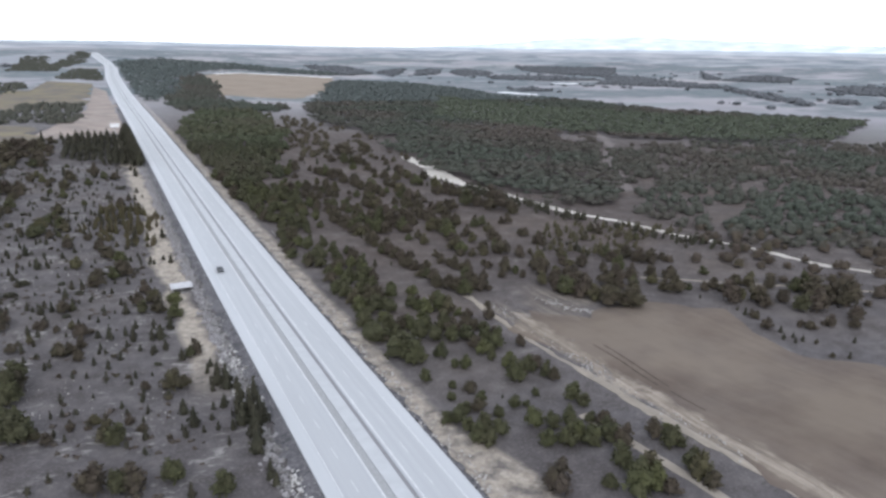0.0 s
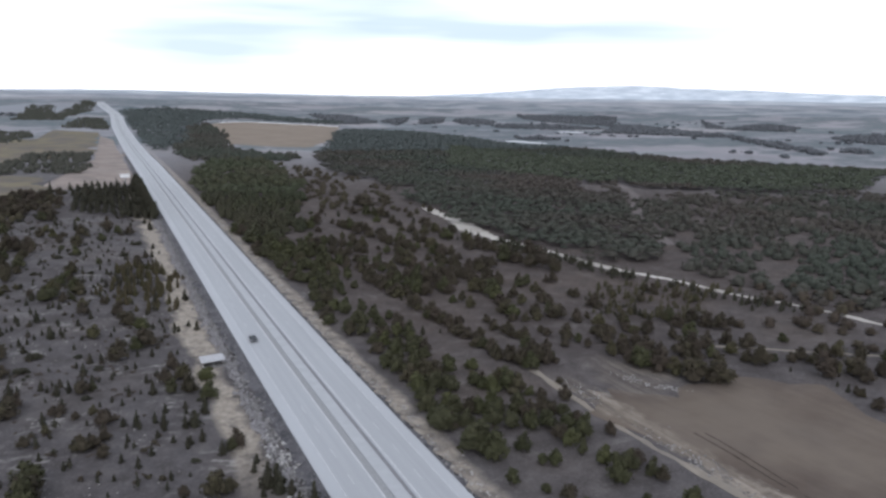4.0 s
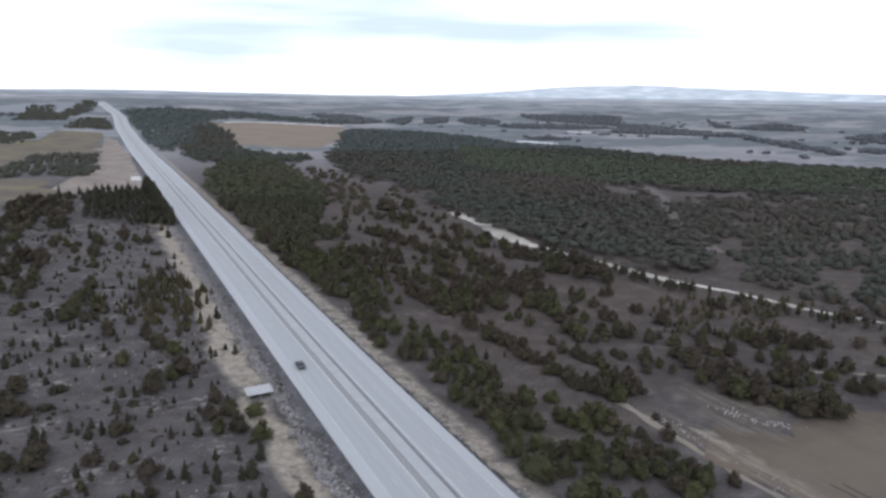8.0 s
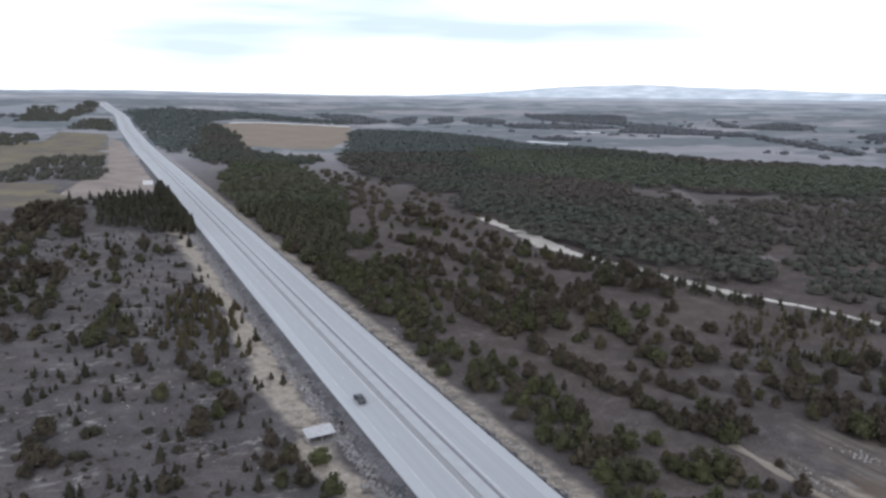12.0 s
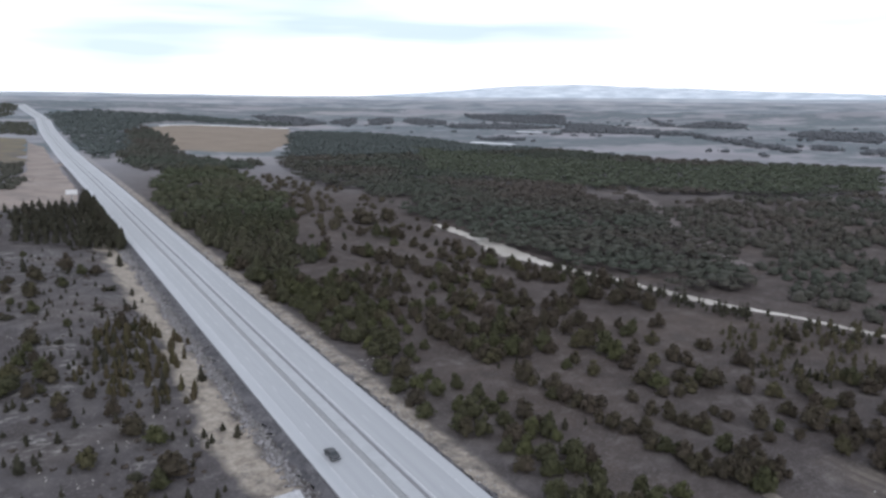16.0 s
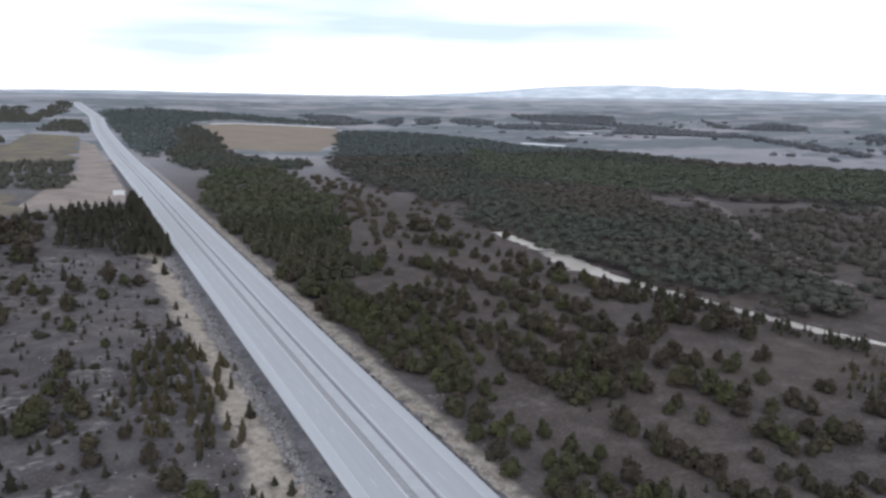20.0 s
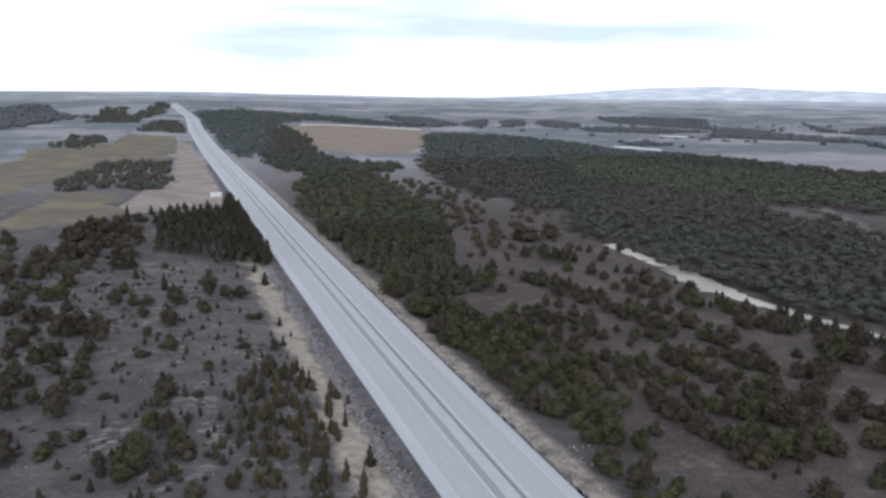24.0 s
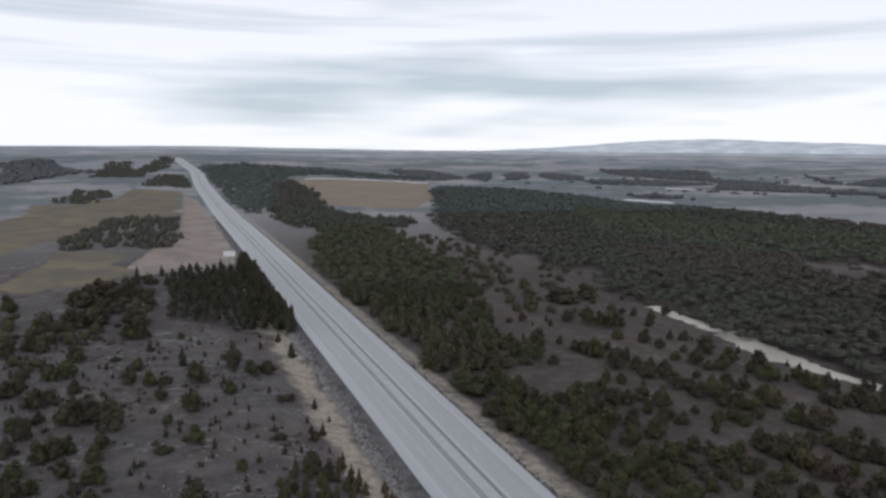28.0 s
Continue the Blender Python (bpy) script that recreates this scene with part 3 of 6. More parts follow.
trail("dirt_track", [(160, 176), (168, 172), (185, 161), (199, 153), (225, 134), (260, 112)], 1.6, M_SANDY, 0.03, "pale dirt track through scrub", "track", 0.7)


# ---- trees ----
OCT_V = np.array([(1, 0, 0), (0, 1, 0), (-1, 0, 0), (0, -1, 0), (0, 0, 1), (0, 0, -1)], float)
OCT_F = np.array([(0, 1, 4), (1, 2, 4), (2, 3, 4), (3, 0, 4), (1, 0, 5), (2, 1, 5), (3, 2, 5), (0, 3, 5)])


def turns(rng, n):
    """n random rotation matrices."""
    q = rng.normal(size=(n, 4))
    q /= np.linalg.norm(q, axis=1)[:, None]
    w, x, y, z = q.T
    return np.stack([np.stack([1 - 2 * (y * y + z * z), 2 * (x * y - z * w), 2 * (x * z + y * w)], 1),
                     np.stack([2 * (x * y + z * w), 1 - 2 * (x * x + z * z), 2 * (y * z - x * w)], 1),
                     np.stack([2 * (x * z - y * w), 2 * (y * z + x * w), 1 - 2 * (x * x + y * y)], 1)], 1)


def clumps(rng, centres, sizes):
    """Small ragged leaf clumps at the centres: vertices and faces."""
    n = len(centres)
    v = OCT_V[None] * rng.uniform(0.55, 1.35, (n, 6, 1)) * (np.array([1.0, 0.9, 0.75])[None, None])
    v = np.einsum("nij,nkj->nki", turns(rng, n), v) * np.asarray(sizes)[:, None, None] + np.asarray(centres)[:, None]
    f = OCT_F[None] + (np.arange(n) * 6)[:, None, None]
    return v.reshape(-1, 3), f.reshape(-1, 3)


def dome(sides, levels):
    """A unit dome, a little drawn in at the foot: vertices and triangles."""
    v, f = [(0, 0, 1.0)], []
    for k in range(1, levels + 1):
        a = k / levels * 1.95
        r, h = math.sin(a), math.cos(a)
        v += [(r * math.cos(6.2832 * (i + 0.5 * (k % 2)) / sides), r * math.sin(6.2832 * (i + 0.5 * (k % 2)) / sides), h) for i in range(sides)]
    f += [(0, 1 + i, 1 + (i + 1) % sides) for i in range(sides)]
    for k in range(levels - 1):
        p, q = 1 + k * sides, 1 + (k + 1) * sides
        for i in range(sides):
            j = (i + 1) % sides
            f += [(p + i, q + i, q + j), (p + i, q + j, p + j)]
    return np.array(v, float), np.array(f)


def masses(rng, shape, centres, radii, rough=0.12):
    """Uneven copies of a dome: vertices and triangles."""
    v0, f0 = shape
    centres, radii = np.asarray(centres, float), np.asarray(radii, float)
    n = len(centres)
    a = rng.uniform(0, 6.28, n)
    c, d = np.cos(a)[:, None], np.sin(a)[:, None]
    v = v0[None] * rng.uniform(1 - rough, 1 + rough, (n, len(v0), 1))
    v = np.stack([v[..., 0] * c - v[..., 1] * d, v[..., 0] * d + v[..., 1] * c, v[..., 2]], 2) * radii[:, None, :] + centres[:, None]
    f = f0[None] + (np.arange(n) * len(v0))[:, None, None]
    return v.reshape(-1, 3), f.reshape(-1, 3)


def sprays(rng, centres, out, sizes, loose=1.0):
    """Flat leafy sprays, one small blade of two triangles each, facing loosely outwards."""
    n = len(centres)
    nrm = out + rng.normal(0, loose, (n, 3))
    nrm /= np.linalg.norm(nrm, axis=1)[:, None] + 1e-9
    s = np.cross(nrm, rng.normal(size=(n, 3)))
    s /= np.linalg.norm(s, axis=1)[:, None] + 1e-9
    t = np.cross(nrm, s)
    w = np.asarray(sizes, float)[:, None] * rng.uniform(0.5, 0.9, (n, 1))
    l = np.asarray(sizes, float)[:, None] * rng.uniform(0.9, 1.5, (n, 1))
    v = np.stack([centres - t * l, centres + s * w, centres + t * l, centres - s * w], 1).reshape(-1, 3)
    k = (np.arange(n) * 4)[:, None]
    return v, np.concatenate([k + [0, 1, 2], k + [0, 2, 3]])


def join(*pieces):
    v, f, n = [], [], 0
    for pv, pf in pieces:
        v.append(pv)
        f.append(pf + n)
        n += len(pv)
    return np.concatenate(v), np.concatenate(f)


BIG_DOME, MID_DOME, SMALL_DOME = dome(9, 5), dome(7, 4), dome(5, 3)


def crown_mesh(rng, shape, n, leaf):
    """A crown of height 1 and breadth about 1: leafy masses under a skin of sprays."""
    if shape == "cone":
        tiers = 4
        h = np.linspace(0.1, 0.66, tiers)
        rad = np.linspace(0.3, 0.1, tiers) * rng.uniform(0.9, 1.1, tiers)
        c = np.column_stack([rng.normal(0, 0.02, tiers), rng.normal(0, 0.02, tiers), h])
        body = masses(rng, dome(7, 3), c, np.column_stack([rad, rad, np.linspace(0.42, 0.3, tiers)]), 0.18)
        u = 1 - np.sqrt(rng.uniform(0, 1, n))
        a = rng.uniform(0, 6.28, n)
        r = 0.46 * (1 - u) ** 0.55 * rng.uniform(0.2, 1.1, n) ** 0.5 * (0.85 + 0.3 * np.sin(a * 2 + u * 11 + rng.uniform(0, 6.28))) + 0.01
        p = np.column_stack([r * np.cos(a), r * np.sin(a), 0.06 + 0.93 * u])
        out = np.column_stack([np.cos(a), np.sin(a), np.full(n, 0.45)])
        return join(body, sprays(rng, p, out, leaf * (1.2 - 0.6 * u) * rng.uniform(0.7, 1.2, n)))
    lobes = 6
    ang = rng.uniform(0, 6.28) + np.arange(lobes) * 2.4
    off = np.array([0.0, 0.2, 0.21, 0.18, 0.15, 0.1]) * rng.uniform(0.6, 1.35, lobes)
    rad = np.array([0.34, 0.27, 0.26, 0.25, 0.22, 0.17]) * rng.uniform(0.85, 1.15, lobes)
    c = np.column_stack([off * np.cos(ang), off * np.sin(ang), (0.36, 0.22, 0.27, 0.4, 0.54, 0.74) * rng.uniform(0.85, 1.15, lobes)])
    rz = np.array([0.46, 0.3, 0.32, 0.3, 0.3, 0.24]) * rng.uniform(0.9, 1.1, lobes)
    body = masses(rng, MID_DOME, c, np.column_stack([rad, rad, rz]) * 0.74, 0.2)
    k = np.concatenate([np.zeros(n // 5, int), rng.randint(0, lobes, n - n // 5)])
    d = rng.normal(size=(n, 3))
    d[:, 2] = np.abs(d[:, 2]) * 1.1 - 0.5
    d /= np.linalg.norm(d, axis=1)[:, None]
    p = c[k] + d * np.column_stack([rad[k], rad[k], rz[k]]) * (1.16 * rng.uniform(0.2, 1.0, n) ** 0.35)[:, None]
    p[:, 2] = np.clip(p[:, 2], 0.03, 1.1)
    return join(body, sprays(rng, p, d, leaf * rng.uniform(0.55, 1.3, n)))


def trunk_mesh(rng, height, radius, limbs):
    """A tapered, slightly bent trunk with limbs."""
    v, f = [], []

    def limb(a, b, r0, r1):
        a, b = np.array(a, float), np.array(b, float)
        d = (b - a) / np.linalg.norm(b - a)
        s = np.cross(d, (0.3, 0.9, 0.2))
        s /= np.linalg.norm(s)
        t = np.cross(d, s)
        base = len(v)
        for p, r in ((a, r0), (b, r1)):
            for k in range(5):
                v.append(p + r * (s * math.cos(k * 1.2566) + t * math.sin(k * 1.2566)))
        for k in range(5):
            f.append([base + k, base + (k + 1) % 5, base + 5 + (k + 1) % 5, base + 5 + k])
        f.append([base + 5 + k for k in range(5)])

    m = (rng.normal(0, 0.03), rng.normal(0, 0.03), height * 0.5)
    limb((0, 0, -0.06), m, radius, radius * 0.7)
    limb(m, (rng.normal(0, 0.05), rng.normal(0, 0.05), height), radius * 0.7, radius * 0.25)
    for _ in range(limbs):
        a, h = rng.uniform(0, 6.28), height * rng.uniform(0.2, 0.7)
        limb((0, 0, h), (0.28 * math.cos(a), 0.28 * math.sin(a), h + 0.15), radius * 0.45, radius * 0.15)
    return v, f


def tree_kind(name, seed, shape, n, clump, material, label, trunk=(0.75, 0.035, 4)):
    """A tree of height 1: trunk and crown under one root."""
    rng = np.random.RandomState(seed)
    root = new(name)
    tagged(root, label, "tree")
    v, f = trunk_mesh(rng, *trunk)
    mesh_object("trunk", v, f, M_BARK, root)
    v, f = crown_mesh(rng, shape, n, clump)
    mesh_object("crown", v, f, material, root, True)
    return root


USED = set()


def plant(root, x, y, height, breadth, rng, group):
    m = pose(x, y, at(x, y) - 0.02, 0, 0, rng.uniform(0, 360)) @ Matrix.Diagonal((breadth * rng.uniform(0.9, 1.1), breadth * rng.uniform(0.9, 1.1), height, 1))
    if root.name in USED:
        ob = copy_thing(root, m @ Matrix.Diagonal([1 / v for v in root.scale] + [1]))
    else:
        USED.add(root.name)
        root.matrix_basis = m
        ob = root
    ob["group"] = group
    return ob


JUNIPERS = [tree_kind("juniper_tree", 10 + k, "round", 430, 0.056, M_JUNIPER, "bushy dark olive juniper tree on dry ground") for k in range(9)]
WOODLAND = [tree_kind("woodland_tree", 130 + k, "round", 320, 0.064, M_WOODS, "dark green tree in a dense roadside wood") for k in range(5)]
BUSHES = [tree_kind("juniper_bush", 110 + k, "round", 300, 0.064, M_JUNIPER, "small round dark olive juniper bush on dry ground", (0.6, 0.04, 4)) for k in range(9)]
SCRUB = [tree_kind("scrub_pine", 150 + k, "round", 340, 0.06, M_LEAFY, "bushy olive-green scrub pine on dry ground") for k in range(8)]
SHRUBS = [tree_kind("low_shrub", 80 + k, "round", 230, 0.075, M_PINE, "low wide dark shrub on stony ground", (0.5, 0.04, 4)) for k in range(3)]
PINES = [tree_kind("young_pine", 30 + k, "cone", 190, 0.075, M_PINE, "small conical dark green pine on stony ground", (0.9, 0.03, 2)) for k in range(7)]
STAND = [tree_kind("plantation_pine", 60 + k, "cone", 170, 0.08, M_OLIVE, "young olive-green pine in a close stand by the road", (0.9, 0.03, 2)) for k in range(5)]
TALL = [tree_kind("tall_pine", 50 + k, "round", 380, 0.055, M_PINE, "tall dark green pine at the road edge", (0.95, 0.02, 3)) for k in range(4)]


def scatter(rng, poly, gap, keep=1.0, clear=-9.0, size=60):
    """Loose random points in a polygon, about gap apart, with clearings."""
    px, py = zip(*poly)
    x, y = np.meshgrid(np.arange(min(px), max(px), gap), np.arange(min(py), max(py), gap))
    x = x.ravel() + rng.uniform(-0.75, 0.75, x.size) * gap
    y = y.ravel() + rng.uniform(-0.75, 0.75, y.size) * gap
    rim_x, rim_y = x + 14 * wave(x, y, 50, 21), y + 14 * wave(x, y, 50, 22)
    ok = inside(poly, rim_x, rim_y) & (rng.uniform(0, 1, x.size) < keep) & ((x < ROAD_L - 3) | (x > ROAD_R + 6.5))
    ok &= wave(x, y, size, 31) + 0.5 * wave(x, y, size / 3, 32) > clear
    return np.column_stack([x[ok], y[ok]])


def woods(name, pts, height, breadth, leaves, material, label, seed, leaf=0.5, slim=False, low=0.36):
    """Many trees as one canopy: an uneven dome for each, with leafy sprays over it."""
    rng = np.random.RandomState(seed)
    n = len(pts)
    big = rng.uniform(0.55, 1.25, n)
    h, b = height * big * rng.uniform(0.8, 1.2, n), breadth * big * rng.uniform(0.85, 1.15, n)
    z = land(pts[:, 0], pts[:, 1])
    foot = np.column_stack([pts, z])
    size = np.column_stack([b * 0.5, b * 0.5, h * (1 - low)])
    body = masses(rng, SMALL_DOME if leaves < 12 else MID_DOME, foot + np.column_stack([0 * z, 0 * z, h * low]), size * (0.6 if slim else 0.8), 0.28)
    k = np.repeat(np.arange(n), leaves)
    d = rng.normal(size=(len(k), 3))
    d[:, 2] = np.abs(d[:, 2]) * 1.1 - 0.3
    d /= np.linalg.norm(d, axis=1)[:, None]
    if slim:
        d[:, :2] *= np.clip(1.0 - 0.75 * d[:, 2:], 0.2, 1.25)
    c = foot[k] + np.column_stack([0 * z, 0 * z, h * low])[k] + d * size[k] * (1.22 * rng.uniform(0.2, 1.0, len(k)) ** 0.4)[:, None]
    leafy = sprays(rng, c, d, leaf * np.sqrt(b / breadth)[k] * rng.uniform(0.6, 1.3, len(k)))
    v, f = join(body, leafy)
    ob = mesh_object(name, v, f, material, smooth_shade=True)
    return tagged(ob, label, "woodland", kind="stuff")


rng = np.random.RandomState(7)

# junipers one by one: x, y, breadth
JUNIPER_VALLEY_A = [(91.8, 86.4, 2), (90.9, 87.4, 4), (93.2, 91, 2.1), (82.6, 91.1, 3.6), (90.3, 91.6, 3.1), (77.4, 94, 4), (81.3, 94.1, 4), (73.2, 95.8, 3.6), (76.1, 96.4, 3.6), (69.8, 97.1, 3), (83.8, 98.6, 2.7), (77.8, 99.3, 2.7), (82.6, 101.1, 2.1), (59.9, 101.7, 3), (74.1, 102, 2.7), (78.3, 102.4, 2.9), (58.6, 103.4, 3.4), (71.1, 103.7, 3.5), (63.7, 104.1, 3.4), (161.8, 106, 1.4), (61.8, 106.8, 3.1), (85.4, 107.1, 2.7), (58.9, 108.1, 3.1), (66.7, 109.8, 2.6), (84.8, 110, 3.2), (58.4, 111.5, 2.9), (74.3, 111.6, 1.5), (71.7, 112, 2.4), (56.5, 112.3, 2.7), (165.9, 113.7, 1.2), (64.4, 114.3, 2.8), (61.3, 114.5, 2.8)]
JUNIPER_VALLEY_B = [(78.4, 114.6, 1.6), (186.4, 117.3, 3.1), (67, 117.7, 2.2), (86.2, 119, 2.6), (61.3, 120.1, 2), (181.3, 121.2, 3.4), (85.5, 121.4, 3.1), (192.6, 121.4, 4.1), (66.7, 121.8, 2.8), (174.2, 122, 2.7), (78.2, 122.5, 4.3), (172.9, 124.1, 1.8), (64, 125.2, 1.9), (83, 125.4, 3.2), (161.5, 125.8, 3.6), (86.2, 126.7, 3), (80.6, 129.5, 3.2), (59.9, 130.2, 2.8), (200.9, 130.2, 6.6), (190.5, 131.9, 5.9), (183.8, 132.5, 4.9), (165.1, 132.6, 2.2), (71.3, 133, 2.7), (164.4, 133.6, 1.9), (69.3, 134.3, 2.2), (79.1, 134.4, 2.3), (200.2, 135.1, 6.1), (79, 138, 3.1), (175.9, 138.5, 4.3), (89.6, 138.7, 2.7), (61.6, 139.6, 5.2), (83.3, 139.9, 4)]
JUNIPER_VALLEY_C = [(185.4, 140.2, 4.4), (68.6, 140.6, 3.1), (200.6, 141, 6.9), (217, 141.1, 2.5), (78.8, 141.6, 3.4), (178.3, 143.3, 5.7), (85.7, 143.5, 2.4), (60, 144.2, 6.6), (82.9, 144.8, 3.1), (168.5, 145.2, 5.9), (86.7, 146.3, 2.5), (198.9, 146.5, 5), (84.1, 146.6, 3.1), (173.9, 146.8, 4.4), (203.4, 146.9, 4.6), (79, 147.1, 4.1), (75.5, 148.4, 3.7), (71.9, 150.4, 3.7), (85.9, 151.1, 3), (77.5, 151.9, 3.6), (135.9, 152.3, 7.4), (68.3, 152.3, 4.1), (193.8, 152.4, 4.3), (84.2, 153, 3.2), (174.8, 153.9, 2.8), (82.3, 154, 3.7), (63, 155.2, 4.1), (57.9, 155.7, 5.6), (131.4, 155.8, 7.4), (76.9, 155.8, 4.3), (188.3, 155.8, 4), (58.9, 156.5, 4.1)]
JUNIPER_VALLEY_D = [(72.1, 156.7, 3.8), (174.3, 157.4, 3.5), (170.3, 157.6, 3.2), (141.5, 157.9, 4.7), (91.6, 158.1, 3), (184.8, 158.3, 4), (158.9, 158.5, 4.8), (57.6, 159.1, 3.5), (68.8, 159.3, 3.6), (165.8, 159.8, 2.5), (134.5, 160.1, 3.4), (63.4, 160.9, 3.8), (72.9, 160.9, 3.7), (86.8, 161.1, 2.5), (67.6, 161.2, 3.9), (157.2, 161.9, 3.3), (130.4, 162.2, 4.4), (84.9, 163.2, 2.3), (128.2, 165, 5.2), (63.9, 165.3, 3.9), (59, 165.9, 4.3), (83, 166, 4), (95.9, 166.4, 1.9), (81.8, 168.2, 4.7), (150.5, 168.6, 3.1), (77.7, 168.6, 4.2), (159.2, 169.1, 3.8), (145, 169.2, 3.4), (129.7, 169.3, 4), (125.2, 169.6, 5.3), (76.8, 171.2, 3.1), (183.9, 171.3, 3)]
JUNIPER_VALLEY_E = [(60.2, 171.7, 3.4), (169.3, 171.9, 4.5), (142.7, 172.2, 4.8), (134.9, 172.6, 3.9), (124.2, 172.8, 3.8), (68.2, 173.3, 4.2), (75.6, 173.4, 3.6), (77.3, 173.7, 2.9), (148.2, 174, 4.9), (83, 174.1, 3.4), (65.1, 174.9, 4.2), (155.4, 175.2, 4.1), (75.9, 175.8, 2.9), (164.6, 176, 3.9), (61.4, 176.7, 4.2), (94.5, 177.3, 4.3), (103.4, 178.6, 1.8), (135.3, 178.9, 5.2), (100.7, 179.4, 4), (123, 179.6, 3.3), (127.6, 179.9, 3.1), (102.7, 180.3, 2.4), (93.4, 180.8, 3.9), (132.9, 181.5, 2.3), (155.8, 182.2, 5.2), (100.1, 182.4, 3.9), (62, 183.3, 4.1), (73.2, 183.6, 3.8), (66.8, 184.1, 4.4), (80.1, 184.1, 3.1), (92.9, 184.2, 3.4), (69.2, 184.3, 4.2)]
JUNIPER_VALLEY_F = [(131.8, 184.9, 3.3), (97.1, 185, 2.9), (136.5, 185.1, 3.3), (92.3, 185.5, 3.2), (152.7, 186.4, 2.8), (90.1, 186.9, 2.4), (133.4, 187, 3.8), (101.2, 187.2, 3.4), (121, 187.6, 2.5), (175.3, 188.6, 5.6), (75.2, 188.8, 2.9), (107.1, 188.9, 2.8), (129.2, 189.6, 5.7), (90.7, 189.7, 3.3), (61.5, 189.7, 4.5), (182.5, 190.2, 3.4), (114.7, 190.3, 2.5), (66.4, 190.5, 4.3), (95.9, 191.3, 2.3), (102.2, 191.9, 3.3), (172.8, 192.3, 5), (121, 192.5, 2.8), (91.4, 192.8, 3.4), (149, 193.6, 4.4), (60.7, 194.9, 4.6), (144.9, 195.2, 3.1), (92.2, 195.5, 2.4), (119.1, 195.7, 4), (163.7, 195.7, 4.6), (71.2, 195.8, 2.1), (131.7, 196, 2.2), (72.8, 196.8, 2)]
JUNIPER_VALLEY_G = [(72.4, 197.5, 2.8), (91.4, 197.5, 3), (131.6, 197.6, 3.2), (172.3, 197.6, 4.4), (144.3, 198.2, 2.9), (106.3, 199.3, 2.5), (89.9, 199.6, 2.6), (69.6, 199.9, 4.6), (74.1, 201, 3.3), (165.7, 201.3, 3.9), (108, 201.6, 3.3), (116.2, 201.8, 3.2), (65.4, 202, 3.8), (147.3, 202.1, 2.4), (106.8, 202.4, 3.3), (92.5, 202.7, 3.1), (146.9, 203.2, 3.8), (167.5, 204.4, 3.5), (105.2, 204.7, 3.3), (73.6, 205, 4.2), (140.3, 205.2, 2.1), (116.4, 205.5, 2.5), (61.9, 205.7, 3.3), (93.5, 205.8, 2.3), (139.6, 206.4, 3.5), (95.2, 206.6, 2.8), (68.3, 206.9, 4), (91.4, 207.6, 3.7), (104.4, 207.8, 2.7), (65.7, 210.5, 3.6), (134.1, 210.9, 3.8), (90.2, 211.2, 3.7)]
JUNIPER_VALLEY_H = [(75, 211.8, 2.2), (108.4, 212, 2.3), (103.5, 212.5, 3), (140.2, 213.4, 1.9), (63.6, 213.8, 3), (89.8, 214.9, 2.6), (75.4, 215.3, 3.6), (67.8, 216.7, 3.6), (118, 216.8, 2.6), (72.3, 216.9, 3.8), (130.9, 217.3, 4.7), (123.3, 217.9, 3.2), (194, 218, 2.5), (128.9, 218.2, 3.3), (113.9, 218.3, 2.6), (76.5, 219.4, 2.8), (104.9, 219.8, 2.8), (129.3, 219.8, 3.9), (91.7, 220.3, 3.5), (69.9, 220.4, 2.8), (95.2, 220.4, 2.8), (151.5, 221.4, 3), (116.1, 221.9, 4.3), (63.3, 222, 3.8), (131.6, 222, 2.8), (59.7, 222.7, 3.4), (188.5, 222.9, 3), (90.9, 223, 4), (172.4, 223.3, 2.9), (75.3, 223.5, 4), (70.1, 223.5, 3.7), (126.1, 223.5, 3.9)]
JUNIPER_VALLEY_I = [(150.6, 223.5, 4.2), (151.3, 224.8, 3.3), (115.7, 226, 4.6), (60.5, 226.1, 3.7), (89.8, 226.4, 4), (87.8, 228.8, 3.1), (184.9, 228.9, 2), (65.5, 229.3, 4.5), (71.5, 229.5, 3.2), (136.1, 230, 3.8), (184.7, 230.5, 3.4), (90.4, 231, 4.4), (76.3, 232.9, 2.8), (71.8, 233.1, 2.5), (126.9, 233.3, 3.5), (183.6, 233.5, 2.7), (65.4, 234.6, 3.2), (136.4, 234.9, 3.9), (57.1, 235.2, 3.8), (119.5, 236, 4.6), (107.5, 236, 3.4), (152.6, 236.6, 3.2), (88.5, 237, 2.4), (72.4, 237.3, 3.3), (151.9, 238.6, 3.2), (88.4, 240.1, 4.8), (121.2, 241.7, 4.5), (58.4, 242.3, 4), (103.9, 242.4, 2.9), (129.3, 243, 4), (64.9, 243.4, 4.1), (71, 244.5, 3.1)]
